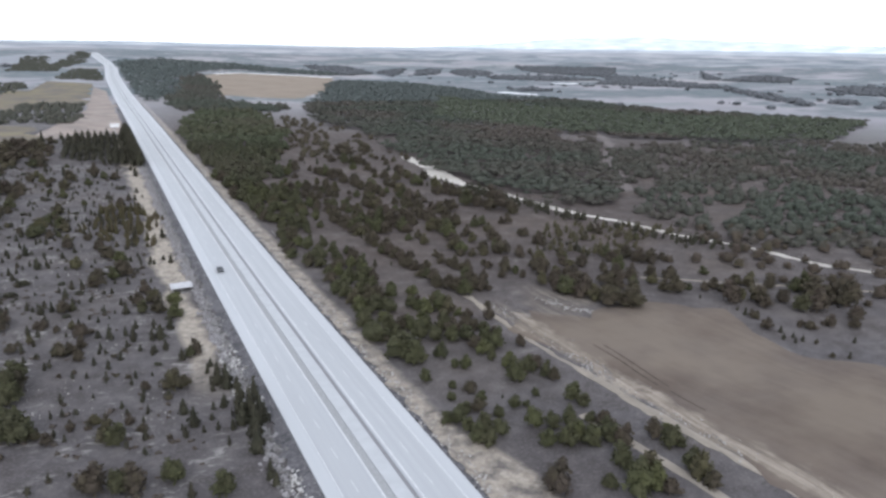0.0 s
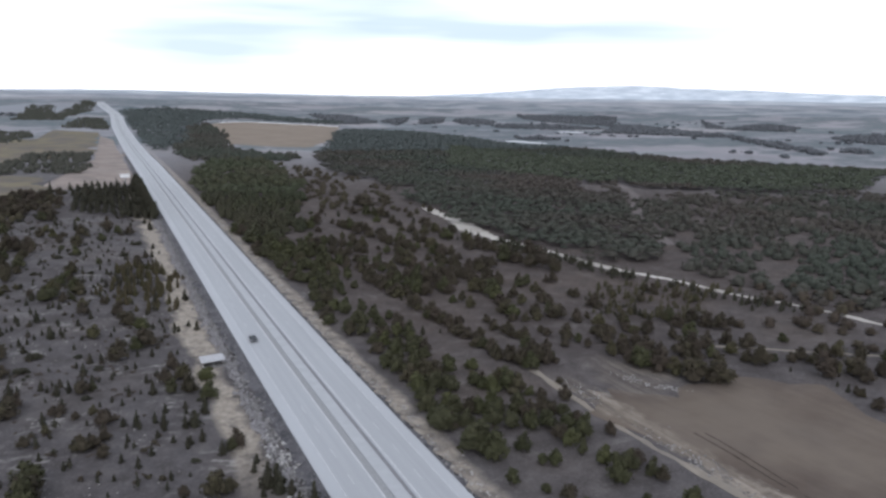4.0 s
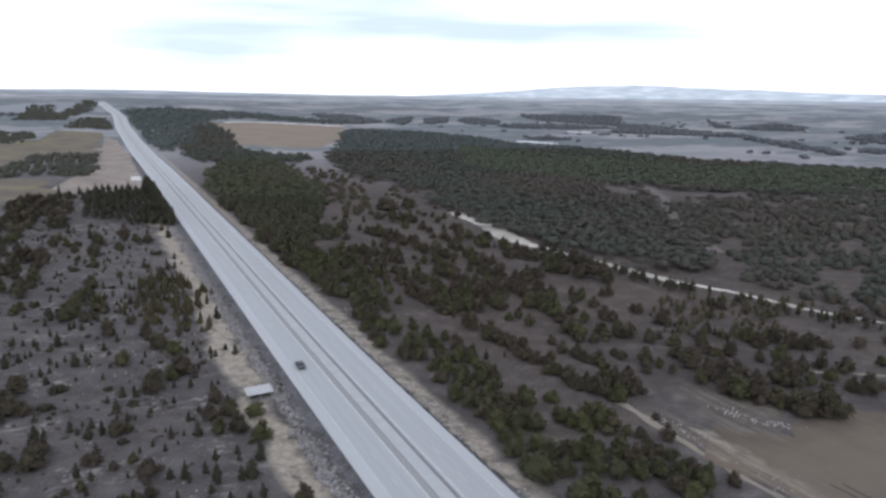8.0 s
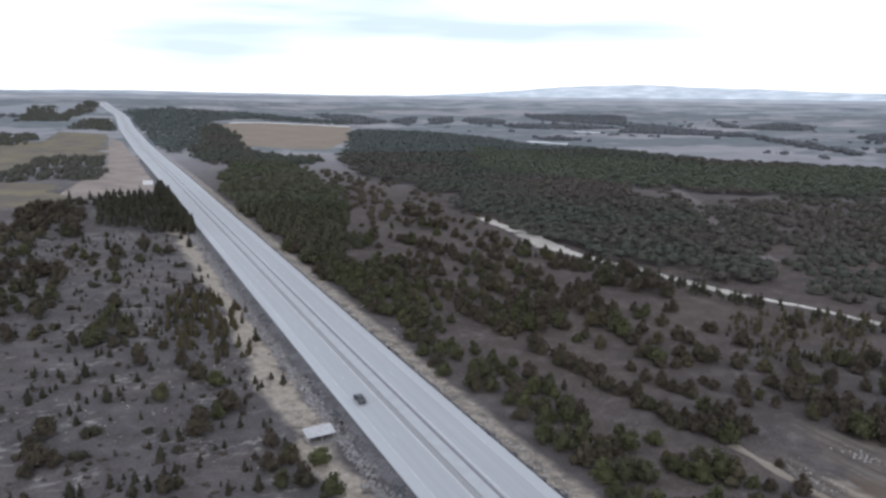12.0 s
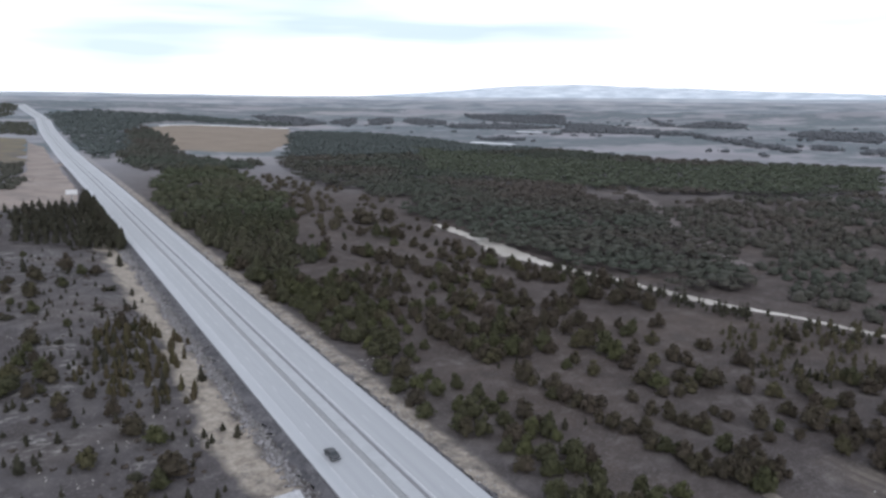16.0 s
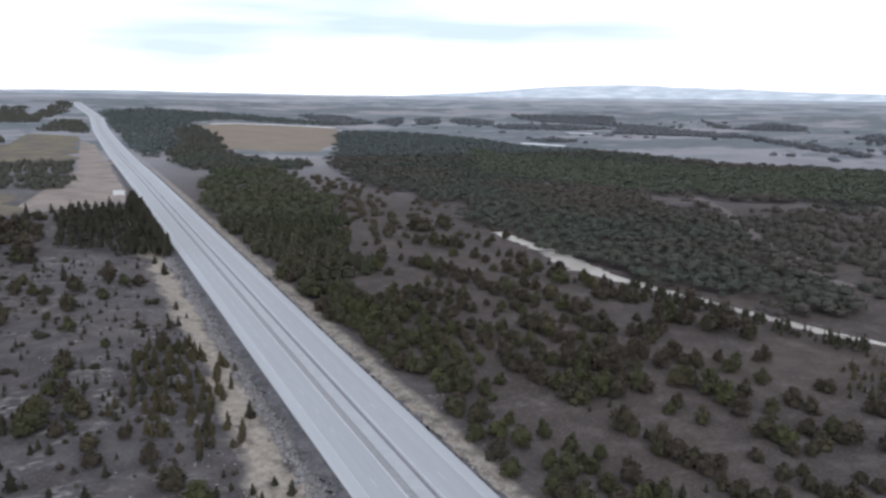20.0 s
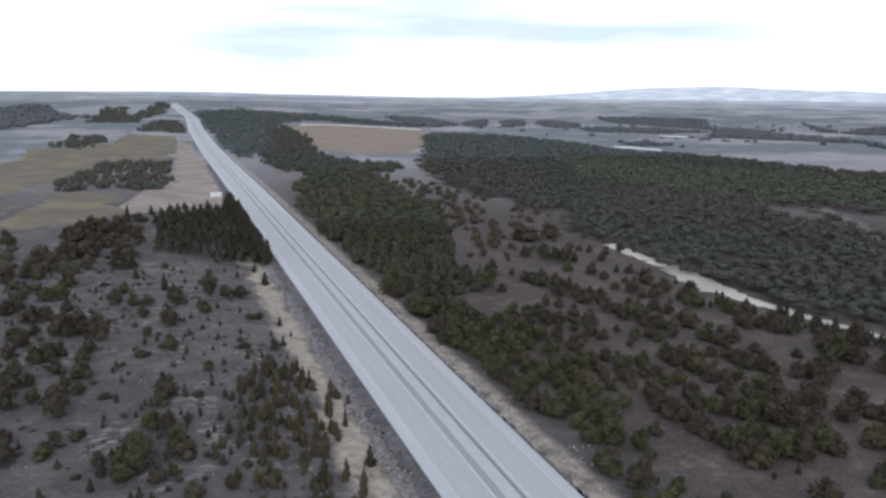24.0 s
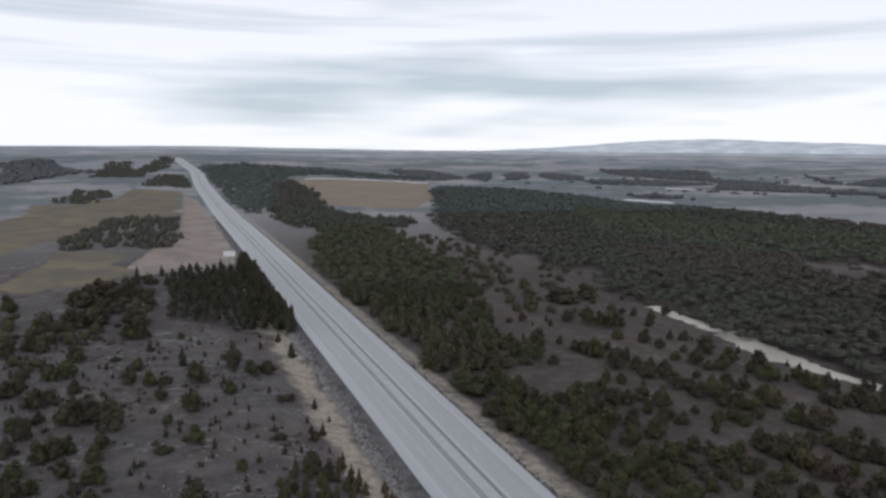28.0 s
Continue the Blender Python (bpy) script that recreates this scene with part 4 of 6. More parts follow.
JUNIPER_VALLEY_J = [(108.9, 244.7, 2.9), (141.9, 247.7, 3.6), (123.4, 248.1, 5.9), (63.2, 249.6, 3.9), (58.4, 250.4, 3.6), (68.3, 253.4, 2.7), (122.4, 253.8, 5), (108.5, 254.5, 3.7), (99.6, 254.6, 4.6), (88.8, 254.7, 4.1), (107.8, 254.8, 3.4), (119.2, 254.9, 4.4), (92.2, 256.4, 3.2), (107.5, 256.8, 5.2), (97.3, 257.3, 4.7), (62.9, 257.3, 4.4), (141.3, 257.3, 3.7), (88.3, 258, 4.6), (145.3, 259.1, 3.4), (158.5, 260.2, 3.9), (155.7, 260.5, 2.8), (103.2, 261.4, 3), (89.7, 261.7, 4.7), (107.5, 261.9, 2.6), (60.5, 262.6, 4), (134.9, 263.3, 4.1), (88.5, 263.8, 3.6), (95.9, 264, 4.1), (144.5, 264.2, 2.8), (71.4, 265.2, 2), (100.6, 265.6, 2.8), (133.2, 265.7, 4.1)]
JUNIPER_VALLEY_K = [(124.8, 265.9, 4.7), (60.6, 266.2, 3.1), (110.1, 266.3, 4), (63.4, 267.2, 3.4), (116.8, 267.2, 4.1), (88.3, 268.4, 3.7), (71.7, 269.2, 3.5), (108.3, 270, 5.3), (133.9, 271, 4.5), (89, 271.9, 3.8), (87.4, 272, 2.6), (68, 272.9, 4.6), (103.7, 272.9, 5.5), (78.3, 273.1, 2.8), (125.4, 273.8, 3.9), (63.5, 274.6, 3.8), (118.1, 274.8, 4.6), (101.2, 275.7, 4.4), (170.5, 275.8, 5.8), (123.7, 275.8, 4.2), (89.1, 277.2, 3.9), (110.1, 277.2, 3.9), (70.1, 277.3, 3.7), (98, 277.8, 4.4), (118.7, 278.8, 4.5), (130.5, 279.1, 3.6), (87.7, 279.4, 5.5), (117.3, 280.5, 4), (96.3, 280.8, 3.3), (65.1, 281.3, 3.5), (96.7, 282, 3.8), (69.8, 282.2, 3.8)]
JUNIPER_VALLEY_L = [(73.4, 282.3, 4.3), (136.7, 282.4, 4.7), (168.5, 282.9, 7.8), (87, 283, 4.5), (108.8, 284.4, 2.3), (114, 284.5, 3), (163.4, 284.7, 5.8), (69.2, 285.1, 4.6), (120.1, 286, 4.1), (108.1, 286.1, 3), (80.2, 286.3, 3.3), (63.6, 286.8, 3.9), (99, 286.8, 3.7), (125.7, 286.9, 2.9), (100.8, 287, 2.7), (145.8, 287.8, 3.9), (139.3, 288.2, 4.4), (74.4, 288.4, 2.4), (89.4, 288.4, 4.6), (66.4, 288.9, 3.9), (135.5, 289.1, 4.1), (61.8, 289.3, 4.1), (113.7, 290.7, 3.7), (145.6, 291.6, 3.9), (118.8, 292.2, 2.9), (60.4, 292.4, 4.2), (161.7, 292.6, 5), (68.4, 292.9, 3.6), (71.7, 293.5, 4.3), (111.6, 293.6, 4.2), (97.7, 294.2, 3.1), (101.8, 294.2, 3.9)]
JUNIPER_VALLEY_M = [(132.2, 294.2, 3.1), (162.4, 294.3, 4.6), (77.6, 294.6, 3.7), (89.2, 295.3, 2.6), (83.2, 295.9, 3), (157.1, 296, 6.1), (60.4, 297, 4.1), (131.6, 297, 4.5), (112.7, 298.3, 3.8), (158.9, 298.4, 8.1), (127.9, 298.8, 4.5), (90.1, 299.7, 3.4), (77.9, 300.2, 4.6), (71.4, 300.6, 3.8), (60.5, 300.8, 4.4), (112.5, 300.8, 5.2), (84.8, 301.1, 2.9), (97.9, 301.1, 3.5), (148.9, 301.5, 2.8), (101.3, 302, 3), (65.3, 302.7, 3.8), (129.1, 303.5, 4.1), (77.4, 303.9, 3.6), (110.9, 304, 5.3), (175.6, 304.1, 6.4), (93.5, 304.9, 4.9), (70.5, 306.3, 3.9), (61, 306.6, 4.3), (86.7, 306.8, 3), (100.4, 307.1, 3.9), (129.5, 307.6, 3.8), (165.3, 307.9, 4.4)]
JUNIPER_VALLEY_N = [(110.7, 308.3, 4), (140.4, 308.5, 3.6), (75.7, 309.5, 4), (125.5, 309.5, 3.6), (84.3, 310.4, 4.1), (95.4, 310.6, 3.1), (59.7, 310.9, 3.6), (69.6, 311.1, 4.5), (80.3, 311.6, 4.1), (111.8, 312, 3.8), (88.3, 312.5, 3.3), (93.6, 313.8, 3.4), (62.9, 314.1, 4.5), (135.9, 316.8, 5.6), (141, 317.4, 3.5), (61.3, 318.1, 4.6), (69.9, 318.1, 5), (81, 320.2, 4.8), (165.8, 320.3, 4), (107.1, 321.3, 2.4), (170.7, 321.5, 3.1), (134.6, 321.8, 4.8), (89, 322, 4.1), (163.6, 322.4, 4), (118.7, 323.2, 3.1), (61.4, 324.5, 4.2), (70.8, 325.4, 5.2), (112.4, 326.2, 3.4), (126.2, 326.6, 3.2), (165, 326.6, 4.5), (94.1, 326.7, 3.6), (118, 327.1, 4.1)]
JUNIPER_VALLEY_O = [(77, 327.4, 5.6), (102.3, 328, 3.1), (157.5, 328.2, 3.8), (162.2, 328.3, 4.1), (67.6, 328.5, 5.2), (60.7, 329.4, 4.3), (88, 329.8, 4.5), (129.7, 331.2, 3.3), (100.5, 331.9, 4.1), (157, 332.1, 3.5), (127.7, 332.5, 3.3), (110.8, 333.2, 2.4), (138, 333.2, 6.4), (84, 333.3, 4.9), (125.9, 334, 4.3), (58.9, 334.2, 4.7), (75, 334.5, 5.7), (66.8, 335.1, 5.4), (123.5, 336.1, 4.7), (98, 336.5, 3.5), (80.3, 337.7, 5.3), (176.4, 337.8, 2.2), (56.7, 338.2, 4.5), (171.4, 340.1, 2.6), (65, 340.1, 5.5), (142.2, 340.2, 3.8), (105.5, 340.3, 4.3), (162.9, 340.6, 4.3), (168, 340.8, 4), (84.2, 341.2, 5.4), (125.9, 342.9, 4.5), (71.7, 343.1, 5.3)]
JUNIPER_VALLEY_P = [(120.8, 343.2, 4.4), (61.8, 344.1, 4.9), (163.5, 344.2, 3.7), (97.4, 344.4, 3.6), (92.7, 344.6, 4.2), (140, 345.8, 3.9), (103.3, 345.8, 4), (81.6, 346.3, 5.8), (57.5, 347.9, 5), (122.3, 349.2, 4.2), (165.4, 349.8, 4.1), (158.2, 350.5, 1.9), (71, 350.6, 5.2), (137.8, 350.7, 4), (66.3, 351.2, 5.1), (79.6, 351.3, 3.6), (156.1, 351.6, 5.6), (90.6, 352.1, 4.4), (120.9, 353, 4.6), (94.9, 353.7, 4.4), (65.2, 354.5, 6.2), (133, 358.2, 2.6), (157, 359.2, 3.9), (107, 360.7, 3.2), (158.2, 361.3, 3.9), (124.4, 362.4, 5.2), (118.2, 363, 4.1), (73.2, 363.1, 4.4), (67.7, 363.3, 3.7), (103.3, 363.3, 2.9), (59.5, 363.5, 8.3), (148.8, 364.3, 3.9)]
JUNIPER_VALLEY_Q = [(144.5, 365.8, 3.1), (166.8, 366.4, 4.4), (127.3, 368, 3.4), (119.9, 371.1, 3.8), (125.6, 371.4, 3.1), (158.5, 371.4, 5.2), (144.6, 372, 4.8), (115.3, 375.3, 6.1), (60.8, 375.4, 4.2), (74.1, 375.6, 2.2), (74, 378.2, 2.6), (141.7, 378.5, 3.2), (121.2, 378.6, 3.9), (158.2, 382.1, 5.9), (96.7, 383.1, 3.1), (74, 383.8, 4.1), (58.4, 385.7, 4.8), (151.2, 385.7, 2.9), (115.6, 387, 5.2), (114.2, 388.1, 4), (69.4, 389.5, 3.4), (56, 390.1, 5.6), (94.7, 390.2, 5.1), (113.2, 390.9, 4.5), (146.2, 392.4, 3), (123.9, 392.7, 2.9), (112, 394.8, 3.7), (93.1, 395.3, 3.8), (67.3, 396.3, 4.6), (70.9, 398.6, 4.7), (145.1, 400, 4.4), (164.2, 401.1, 3.6)]
JUNIPER_VALLEY_R = [(62.1, 402.1, 5.5), (110.5, 402.5, 2.7), (102, 403.3, 5), (80, 405.2, 4.9), (138.3, 407.4, 4), (93.6, 408.7, 3.8), (90.4, 413.6, 3.8), (86.7, 417.4, 5.1), (151.4, 423.3, 3.8), (148, 424.5, 5.7), (79.2, 424.8, 2.6), (167, 425.2, 3.4), (72.5, 426.8, 3), (144.5, 427.7, 5.2), (140.4, 430.2, 5.7), (134.2, 436.3, 5.3), (176.5, 436.4, 3.6), (108.4, 438.3, 2.4), (115.1, 439.6, 3.3), (188.1, 441.6, 4.7), (171.3, 442, 3.1), (167.8, 445.8, 3.1), (154.1, 473.2, 14.1), (171.8, 480.1, 9.1)]
JUNIPER_SLOPE_A = [(-2.3, 129, 3.8), (-3.6, 131.3, 3.5), (-13.4, 132.2, 2.3), (2.5, 132.7, 1.8), (-15.7, 135.1, 2.3), (-18.3, 135.4, 5.7), (0.3, 135.9, 1.8), (-9.7, 136.5, 1.6), (-5.7, 137.5, 2.2), (-19.9, 140.1, 4.9), (9.6, 150, 3.9), (11.8, 150.1, 2.8), (4.1, 151, 2.3), (-21, 153.4, 5.3), (-20.8, 157.1, 4.4), (-12.3, 162, 0.9), (-9.4, 162.9, 0.9), (-20.8, 163.3, 4.5), (15.1, 166.4, 2.3), (16.5, 167.8, 3.1), (-8.5, 170, 2.5), (-12.4, 174.2, 3.2), (-10.2, 175.3, 2.5), (-8, 177.8, 2.6), (-22.5, 179.6, 2.5), (-19, 184.7, 1.8), (-8, 185.4, 3.4), (-13.5, 190.3, 1.9), (-10.1, 191.8, 1.9), (-16.5, 193.7, 2.6), (-17.9, 194.7, 2.2), (14.6, 194.7, 3.4)]
JUNIPER_SLOPE_B = [(-26.9, 196.9, 4.3), (-31.7, 198.3, 3), (-30.6, 199.3, 1.7), (10.7, 199.5, 3.5), (7, 200.6, 3.5), (-27.5, 202.1, 2.7), (-33.5, 202.6, 1.3), (-25.6, 203.1, 2.7), (-12.3, 205.6, 3.4), (15.7, 206.1, 3.7), (-10.3, 206.5, 1.9), (6.2, 207.1, 3.1), (10.6, 209.1, 3.7), (-34.3, 211, 1.9), (8.6, 216.5, 3.3), (-34.7, 221, 3), (-30.1, 223.6, 3), (-32.9, 225.3, 4.1), (-4, 225.9, 4.6), (-34.6, 230.5, 3.1), (0.9, 232.8, 3.5), (-32.3, 236.6, 4.9), (3.6, 237, 5.3), (-9.4, 246.4, 3.6), (3.6, 251.4, 4.5), (-0.1, 256.9, 4.5), (-2.5, 267.5, 3.4), (-12.1, 268.6, 3.3), (-12.3, 276.1, 3), (-6.2, 277.5, 2.2), (-16.4, 279.5, 0.9), (-10.3, 281.2, 0.9)]
JUNIPER_SLOPE_C = [(-18, 282.8, 2.6), (-15.4, 283.8, 2), (-23.7, 285.4, 3.3), (-21.4, 287.5, 4.2), (-13.2, 289.7, 3.4), (-24.1, 290.8, 2.9), (-21.3, 291.1, 5), (-27.8, 291.5, 2.4), (-14.6, 292.4, 4.4), (-22.5, 296, 2.9), (-43.4, 297.4, 3.7), (-37.3, 298.1, 2.8), (-15.9, 300.7, 3.2), (-32.7, 302.8, 2), (-19, 303.1, 3.8), (-36.1, 303.9, 2.1), (-44.8, 306.1, 2.9), (-17, 312.9, 2.8), (-37, 314.9, 4.4), (-16.1, 317.2, 4.3), (-47.1, 320.5, 3.8), (-42.3, 322, 2.9), (-38.7, 323.6, 2.9), (10.2, 323.8, 1.9), (-33.8, 324.2, 2.7), (-48.1, 326.8, 3.9), (7.2, 327.8, 3.4), (-37, 328.5, 2.5), (-6.6, 329.7, 2.4), (-44.3, 331.6, 2.7), (-47.3, 331.8, 3.5), (-33.9, 332.4, 4.2)]
JUNIPER_SLOPE_D = [(-39.6, 336.3, 3.2), (-50.2, 336.5, 1.9), (-48.3, 339.4, 3), (-34.5, 341.2, 3.2), (11.1, 344.4, 2.1), (-44.9, 344.7, 3.8), (-14.7, 344.8, 3.2), (-42.4, 347, 3.8), (-33.4, 347.9, 3.4), (-40.1, 348.2, 3.2), (-51.6, 351.4, 3.2), (-20.3, 358.3, 2.6), (-32, 360.8, 5), (-50.3, 361.1, 3.6), (-14.6, 366.4, 4.5), (-41.5, 367.4, 5.8), (-37.4, 367.6, 6.6), (-52.6, 367.6, 4.2), (-48.5, 371.6, 2.6), (-38.7, 375.3, 4.5), (-34, 375.9, 2.8), (-4.6, 377.2, 3.4), (-21.7, 378.2, 2.9), (-50.9, 382, 4.5), (-47.5, 383.1, 3.8), (-12.7, 388.6, 5.3), (-24.5, 388.9, 3.5), (-20.2, 389, 3), (-42.5, 389, 3.2), (-58.8, 391, 4.6), (2.5, 392.8, 3.7), (-29.7, 393, 4.4)]
JUNIPER_SLOPE_E = [(-56.4, 394.9, 3.9), (7.4, 395.4, 3.8), (-1.9, 400.6, 5.7), (-50.1, 402.2, 4.1), (-45.8, 402.5, 5), (-27.9, 404.6, 3.7), (-56.7, 406.7, 2.7), (-45.6, 424, 5.5), (-65.7, 436.1, 5.6), (-15.1, 443.5, 2.5), (-61.8, 445.1, 4), (-27.8, 449.4, 5.2), (-31.7, 450.4, 5.2), (-57.8, 459.3, 6.2), (-30, 470, 9.1), (-44.6, 476.6, 11.6), (-52.1, 476.9, 6.6), (-64.4, 480.4, 3.1), (-40.6, 493.5, 9.4), (-25.7, 498.6, 4.9), (-76.9, 504.2, 5.9), (-49.7, 506.5, 10.3), (-54, 507.2, 6.1), (-28.3, 513.3, 5.1), (-49.1, 514.3, 8.5), (-39.8, 516.3, 10.6), (-35.7, 528.2, 7.2), (-42.9, 532.1, 4.2), (-47.1, 533.8, 6.6), (-10.9, 539.3, 5), (-26.6, 549, 4.5), (-33.1, 550.5, 3.4)]
SHRUB_SLOPE_A = [(7.6, 163.5, 2.2), (12.5, 194, 1.9), (-11.6, 201.2, 2.8), (-25.2, 219.2, 1.5), (-8.6, 220.1, 3.2), (-24.4, 221.4, 1.5), (-26.2, 224.7, 4.3), (-13.3, 230.6, 2.8), (-23.7, 234.2, 4.6), (-2.4, 238, 3.6), (-31.1, 288.6, 2.2), (-37.8, 302.7, 2.1), (-9.7, 315.6, 3.7), (-28.3, 320.5, 3.6), (9, 326.5, 4.1), (-31.3, 328.3, 1.9), (-21.3, 341.7, 4.2), (3.2, 344.3, 4.8), (9.5, 372, 5.2), (-34.4, 417.9, 3.9), (-42.1, 451.7, 4.6), (-42.4, 468, 3.9), (-36.5, 470.4, 3.6)]
PINE_ALL_A = [(165.1, 103.6, 2.1), (176.1, 110, 2.2), (160.9, 116.1, 2), (163.8, 116.2, 2.2), (71.6, 116.7, 1.2), (163.5, 118.9, 1.7), (159.9, 119, 2), (21.3, 119.9, 5), (163.1, 122.6, 2), (16.5, 122.7, 2), (21.2, 123.9, 4.1), (18.2, 128.1, 2.5), (9.6, 128.2, 2.7), (24.3, 128.6, 4.7), (12.9, 129, 1.7), (15.6, 129.1, 2.1), (2.7, 129.3, 2.4), (21, 130.4, 5), (9.3, 131.2, 1.4), (11.5, 131.9, 4.2), (-10.6, 132.3, 1.6), (-1.2, 132.8, 2.4), (15.1, 133.6, 1.8), (-12.4, 135, 1.7), (164.3, 135.8, 2.7), (2.8, 136.3, 1.4), (10.3, 137.7, 3.6), (16, 137.8, 2.2), (24.3, 138.2, 6.5), (18.2, 138.2, 3.4), (165, 139.3, 1.6), (3.9, 139.7, 2.2)]
PINE_ALL_B = [(22.2, 140, 2.7), (-13.2, 142.7, 1.7), (-11.2, 143, 1.8), (-0.7, 143.3, 1.8), (21.9, 144.7, 3.6), (3.1, 144.9, 1.9), (17.1, 146.1, 2.4), (20.2, 146.2, 4), (-5.8, 149.2, 1.3), (18.9, 150.2, 2.8), (162.9, 151.8, 1.4), (21.1, 154, 1.9), (-8.1, 154.4, 1.3), (17.4, 155.6, 2.5), (2.6, 157.4, 2), (6, 157.8, 1.2), (18.6, 159, 2.5), (-6.9, 159.8, 1.6), (-2.6, 163.7, 2.5), (13.1, 164.9, 3), (-5.4, 166.8, 2.5), (-15.2, 167.4, 2), (0.1, 168.3, 2.5), (7, 169.8, 2.6), (7.7, 171.2, 2.6), (10.2, 172.3, 3.1), (-19.5, 172.6, 2.1), (-4.3, 173, 1.5), (4.6, 173, 2.2), (-3.9, 175.6, 2), (-13.8, 175.9, 2.1), (1.8, 176, 2.2)]
PINE_ALL_C = [(-10.8, 178.1, 2.2), (3.4, 179.1, 2), (7.7, 179.4, 2.9), (9.7, 179.8, 4.5), (3.5, 180.8, 3.7), (-18.1, 182.3, 2), (-1.8, 182.8, 3.6), (-4.3, 183.5, 2.5), (1.9, 183.8, 3), (12.6, 186.2, 3.9), (-11.3, 186.2, 1.7), (8.7, 187.3, 1.9), (4.5, 188.7, 2.6), (-17.4, 188.7, 1.2), (-19.7, 190, 3.3), (8.9, 190.3, 2.2), (-4.1, 195.2, 1.9), (-8.7, 195.7, 1.6), (-1.5, 197.4, 1.1), (-6.2, 197.9, 1.8), (204.4, 200.6, 2.5), (2.8, 200.6, 3.3), (0.1, 201.3, 1.3), (158.1, 202.7, 1.9), (-3.2, 204, 1.2), (160.3, 205.4, 2.4), (-17.6, 205.9, 3.2), (-15.1, 207.1, 3.6), (160.1, 207.5, 2.4), (1.9, 208.2, 2.6), (211.8, 208.6, 3.3), (-19.7, 209, 2)]
PINE_ALL_D = [(-12.1, 209.2, 3.3), (-27.4, 209.3, 4), (159.9, 209.6, 3), (-25.8, 210, 2.7), (151, 210.1, 1.9), (-21.1, 210.9, 3.1), (-17, 211.3, 2.5), (-10.1, 211.6, 2.2), (151.3, 211.8, 1.9), (159.8, 211.8, 3.2), (211.9, 211.8, 2.3), (-18.8, 212.8, 1.5), (-5.3, 214.8, 1.6), (162.4, 215, 3.3), (86, 215.2, 1.6), (147.8, 215.3, 2), (80.2, 215.4, 2.8), (11.3, 215.4, 2.8), (152.6, 215.9, 1.7), (150.5, 216, 1.7), (207.3, 216.6, 2.3), (204, 217.8, 2.3), (-12, 217.8, 3.5), (-0.1, 218.6, 2), (161.5, 220, 1.8), (153.9, 220.7, 1.8), (-13.7, 222.9, 2), (-10.5, 225, 3.3), (9.4, 225.9, 2.2), (-7.9, 226.3, 2.6), (4.6, 227.1, 2.7), (11.1, 227.7, 1.8)]
PINE_ALL_E = [(1, 227.8, 1.9), (161.4, 231.2, 1.6), (-2.6, 231.6, 2.3), (153.9, 232.1, 1.6), (161.9, 233.3, 1.6), (90.7, 234.5, 1.6), (90.5, 235.3, 2.3), (8, 239, 2.1), (92.2, 239.4, 1.6), (-26.6, 239.6, 2.7), (-28, 245.3, 2.9), (-26.1, 246.6, 1.8), (13.6, 247.6, 2.4), (9.6, 247.6, 2.2), (18.9, 247.8, 3.3), (-20.5, 249.3, 4.1), (-24.6, 250.3, 2), (93.7, 250.4, 2.5), (88, 250.6, 1.9), (12.7, 250.7, 2.2), (-18, 251.5, 2.5), (6.8, 252.1, 2.2), (17, 252.3, 2.3), (9.5, 253.4, 1.8), (-22.8, 253.6, 2.1), (-16.9, 254.4, 1.5), (-36.2, 254.8, 4.6), (-33.5, 257.6, 3.1), (9.2, 258.4, 1.8), (-13.6, 258.9, 2.8), (-32.1, 260, 1.7), (-18.9, 260.1, 2.2)]
PINE_ALL_F = [(-31, 261.2, 1.7), (-26.4, 263.5, 2.2), (-29.5, 264.6, 2.8), (-10.1, 264.7, 2.9), (-24.8, 266.4, 3.9), (-30.5, 268, 2.6), (-33.2, 269.5, 2), (-35.7, 272.6, 2), (-26.9, 274.4, 2.3), (-19, 276.7, 2.5), (9.6, 277.1, 6.1), (-22.1, 277.9, 2.5), (-20.9, 279.3, 2.2), (19.3, 281.4, 4.2), (-28.5, 283.6, 2.9), (-7, 285.6, 2.2), (1.6, 287.8, 2.5), (-27.2, 287.8, 3.4), (-5.4, 288.5, 1.8), (-9.6, 288.5, 1.6), (-1.1, 289.6, 2.3), (-3.8, 290.8, 1.6), (-8.3, 291.3, 1.8), (3.6, 293.4, 2.1), (1.5, 293.8, 2.8), (-25.8, 294.7, 1.7), (-8.9, 296, 1.8), (-4.9, 296.8, 2.8), (186.2, 297.1, 4.6), (-0.7, 297.3, 4), (6.4, 297.6, 2.5), (-7.6, 298.2, 1.7)]
PINE_ALL_G = [(5.6, 299.6, 2.4), (3.7, 301.8, 2.6), (-6.1, 302.9, 2.3), (-12.2, 303.1, 2.7), (-31.1, 303.7, 2), (-1.2, 303.8, 2.8), (167.6, 304.5, 3.7), (-9.8, 305.7, 2.2), (168.1, 306.6, 3.2), (-28, 306.7, 1.7), (-13.5, 307.6, 1.6), (169.3, 308.7, 3.8), (-22.1, 309.2, 1.6), (-1.5, 309.5, 2.9), (1.7, 311.1, 2.5), (169.9, 311.2, 3.3), (8.7, 312.2, 1.7), (3.5, 312.5, 3.2), (173.8, 312.9, 2.8), (-4.3, 313.6, 2.7), (171.2, 313.8, 2.8), (-20.4, 314.3, 1.6), (175.8, 316.4, 2.9), (-26, 317.4, 2.2), (175, 318.3, 2.9), (1.7, 318.8, 2.2), (174.5, 319.4, 2.3), (-6.5, 320.4, 1.7), (176.5, 323.4, 2.4), (179, 323.4, 2.4), (-25.4, 327.3, 2), (-27.5, 333.3, 1.6)]
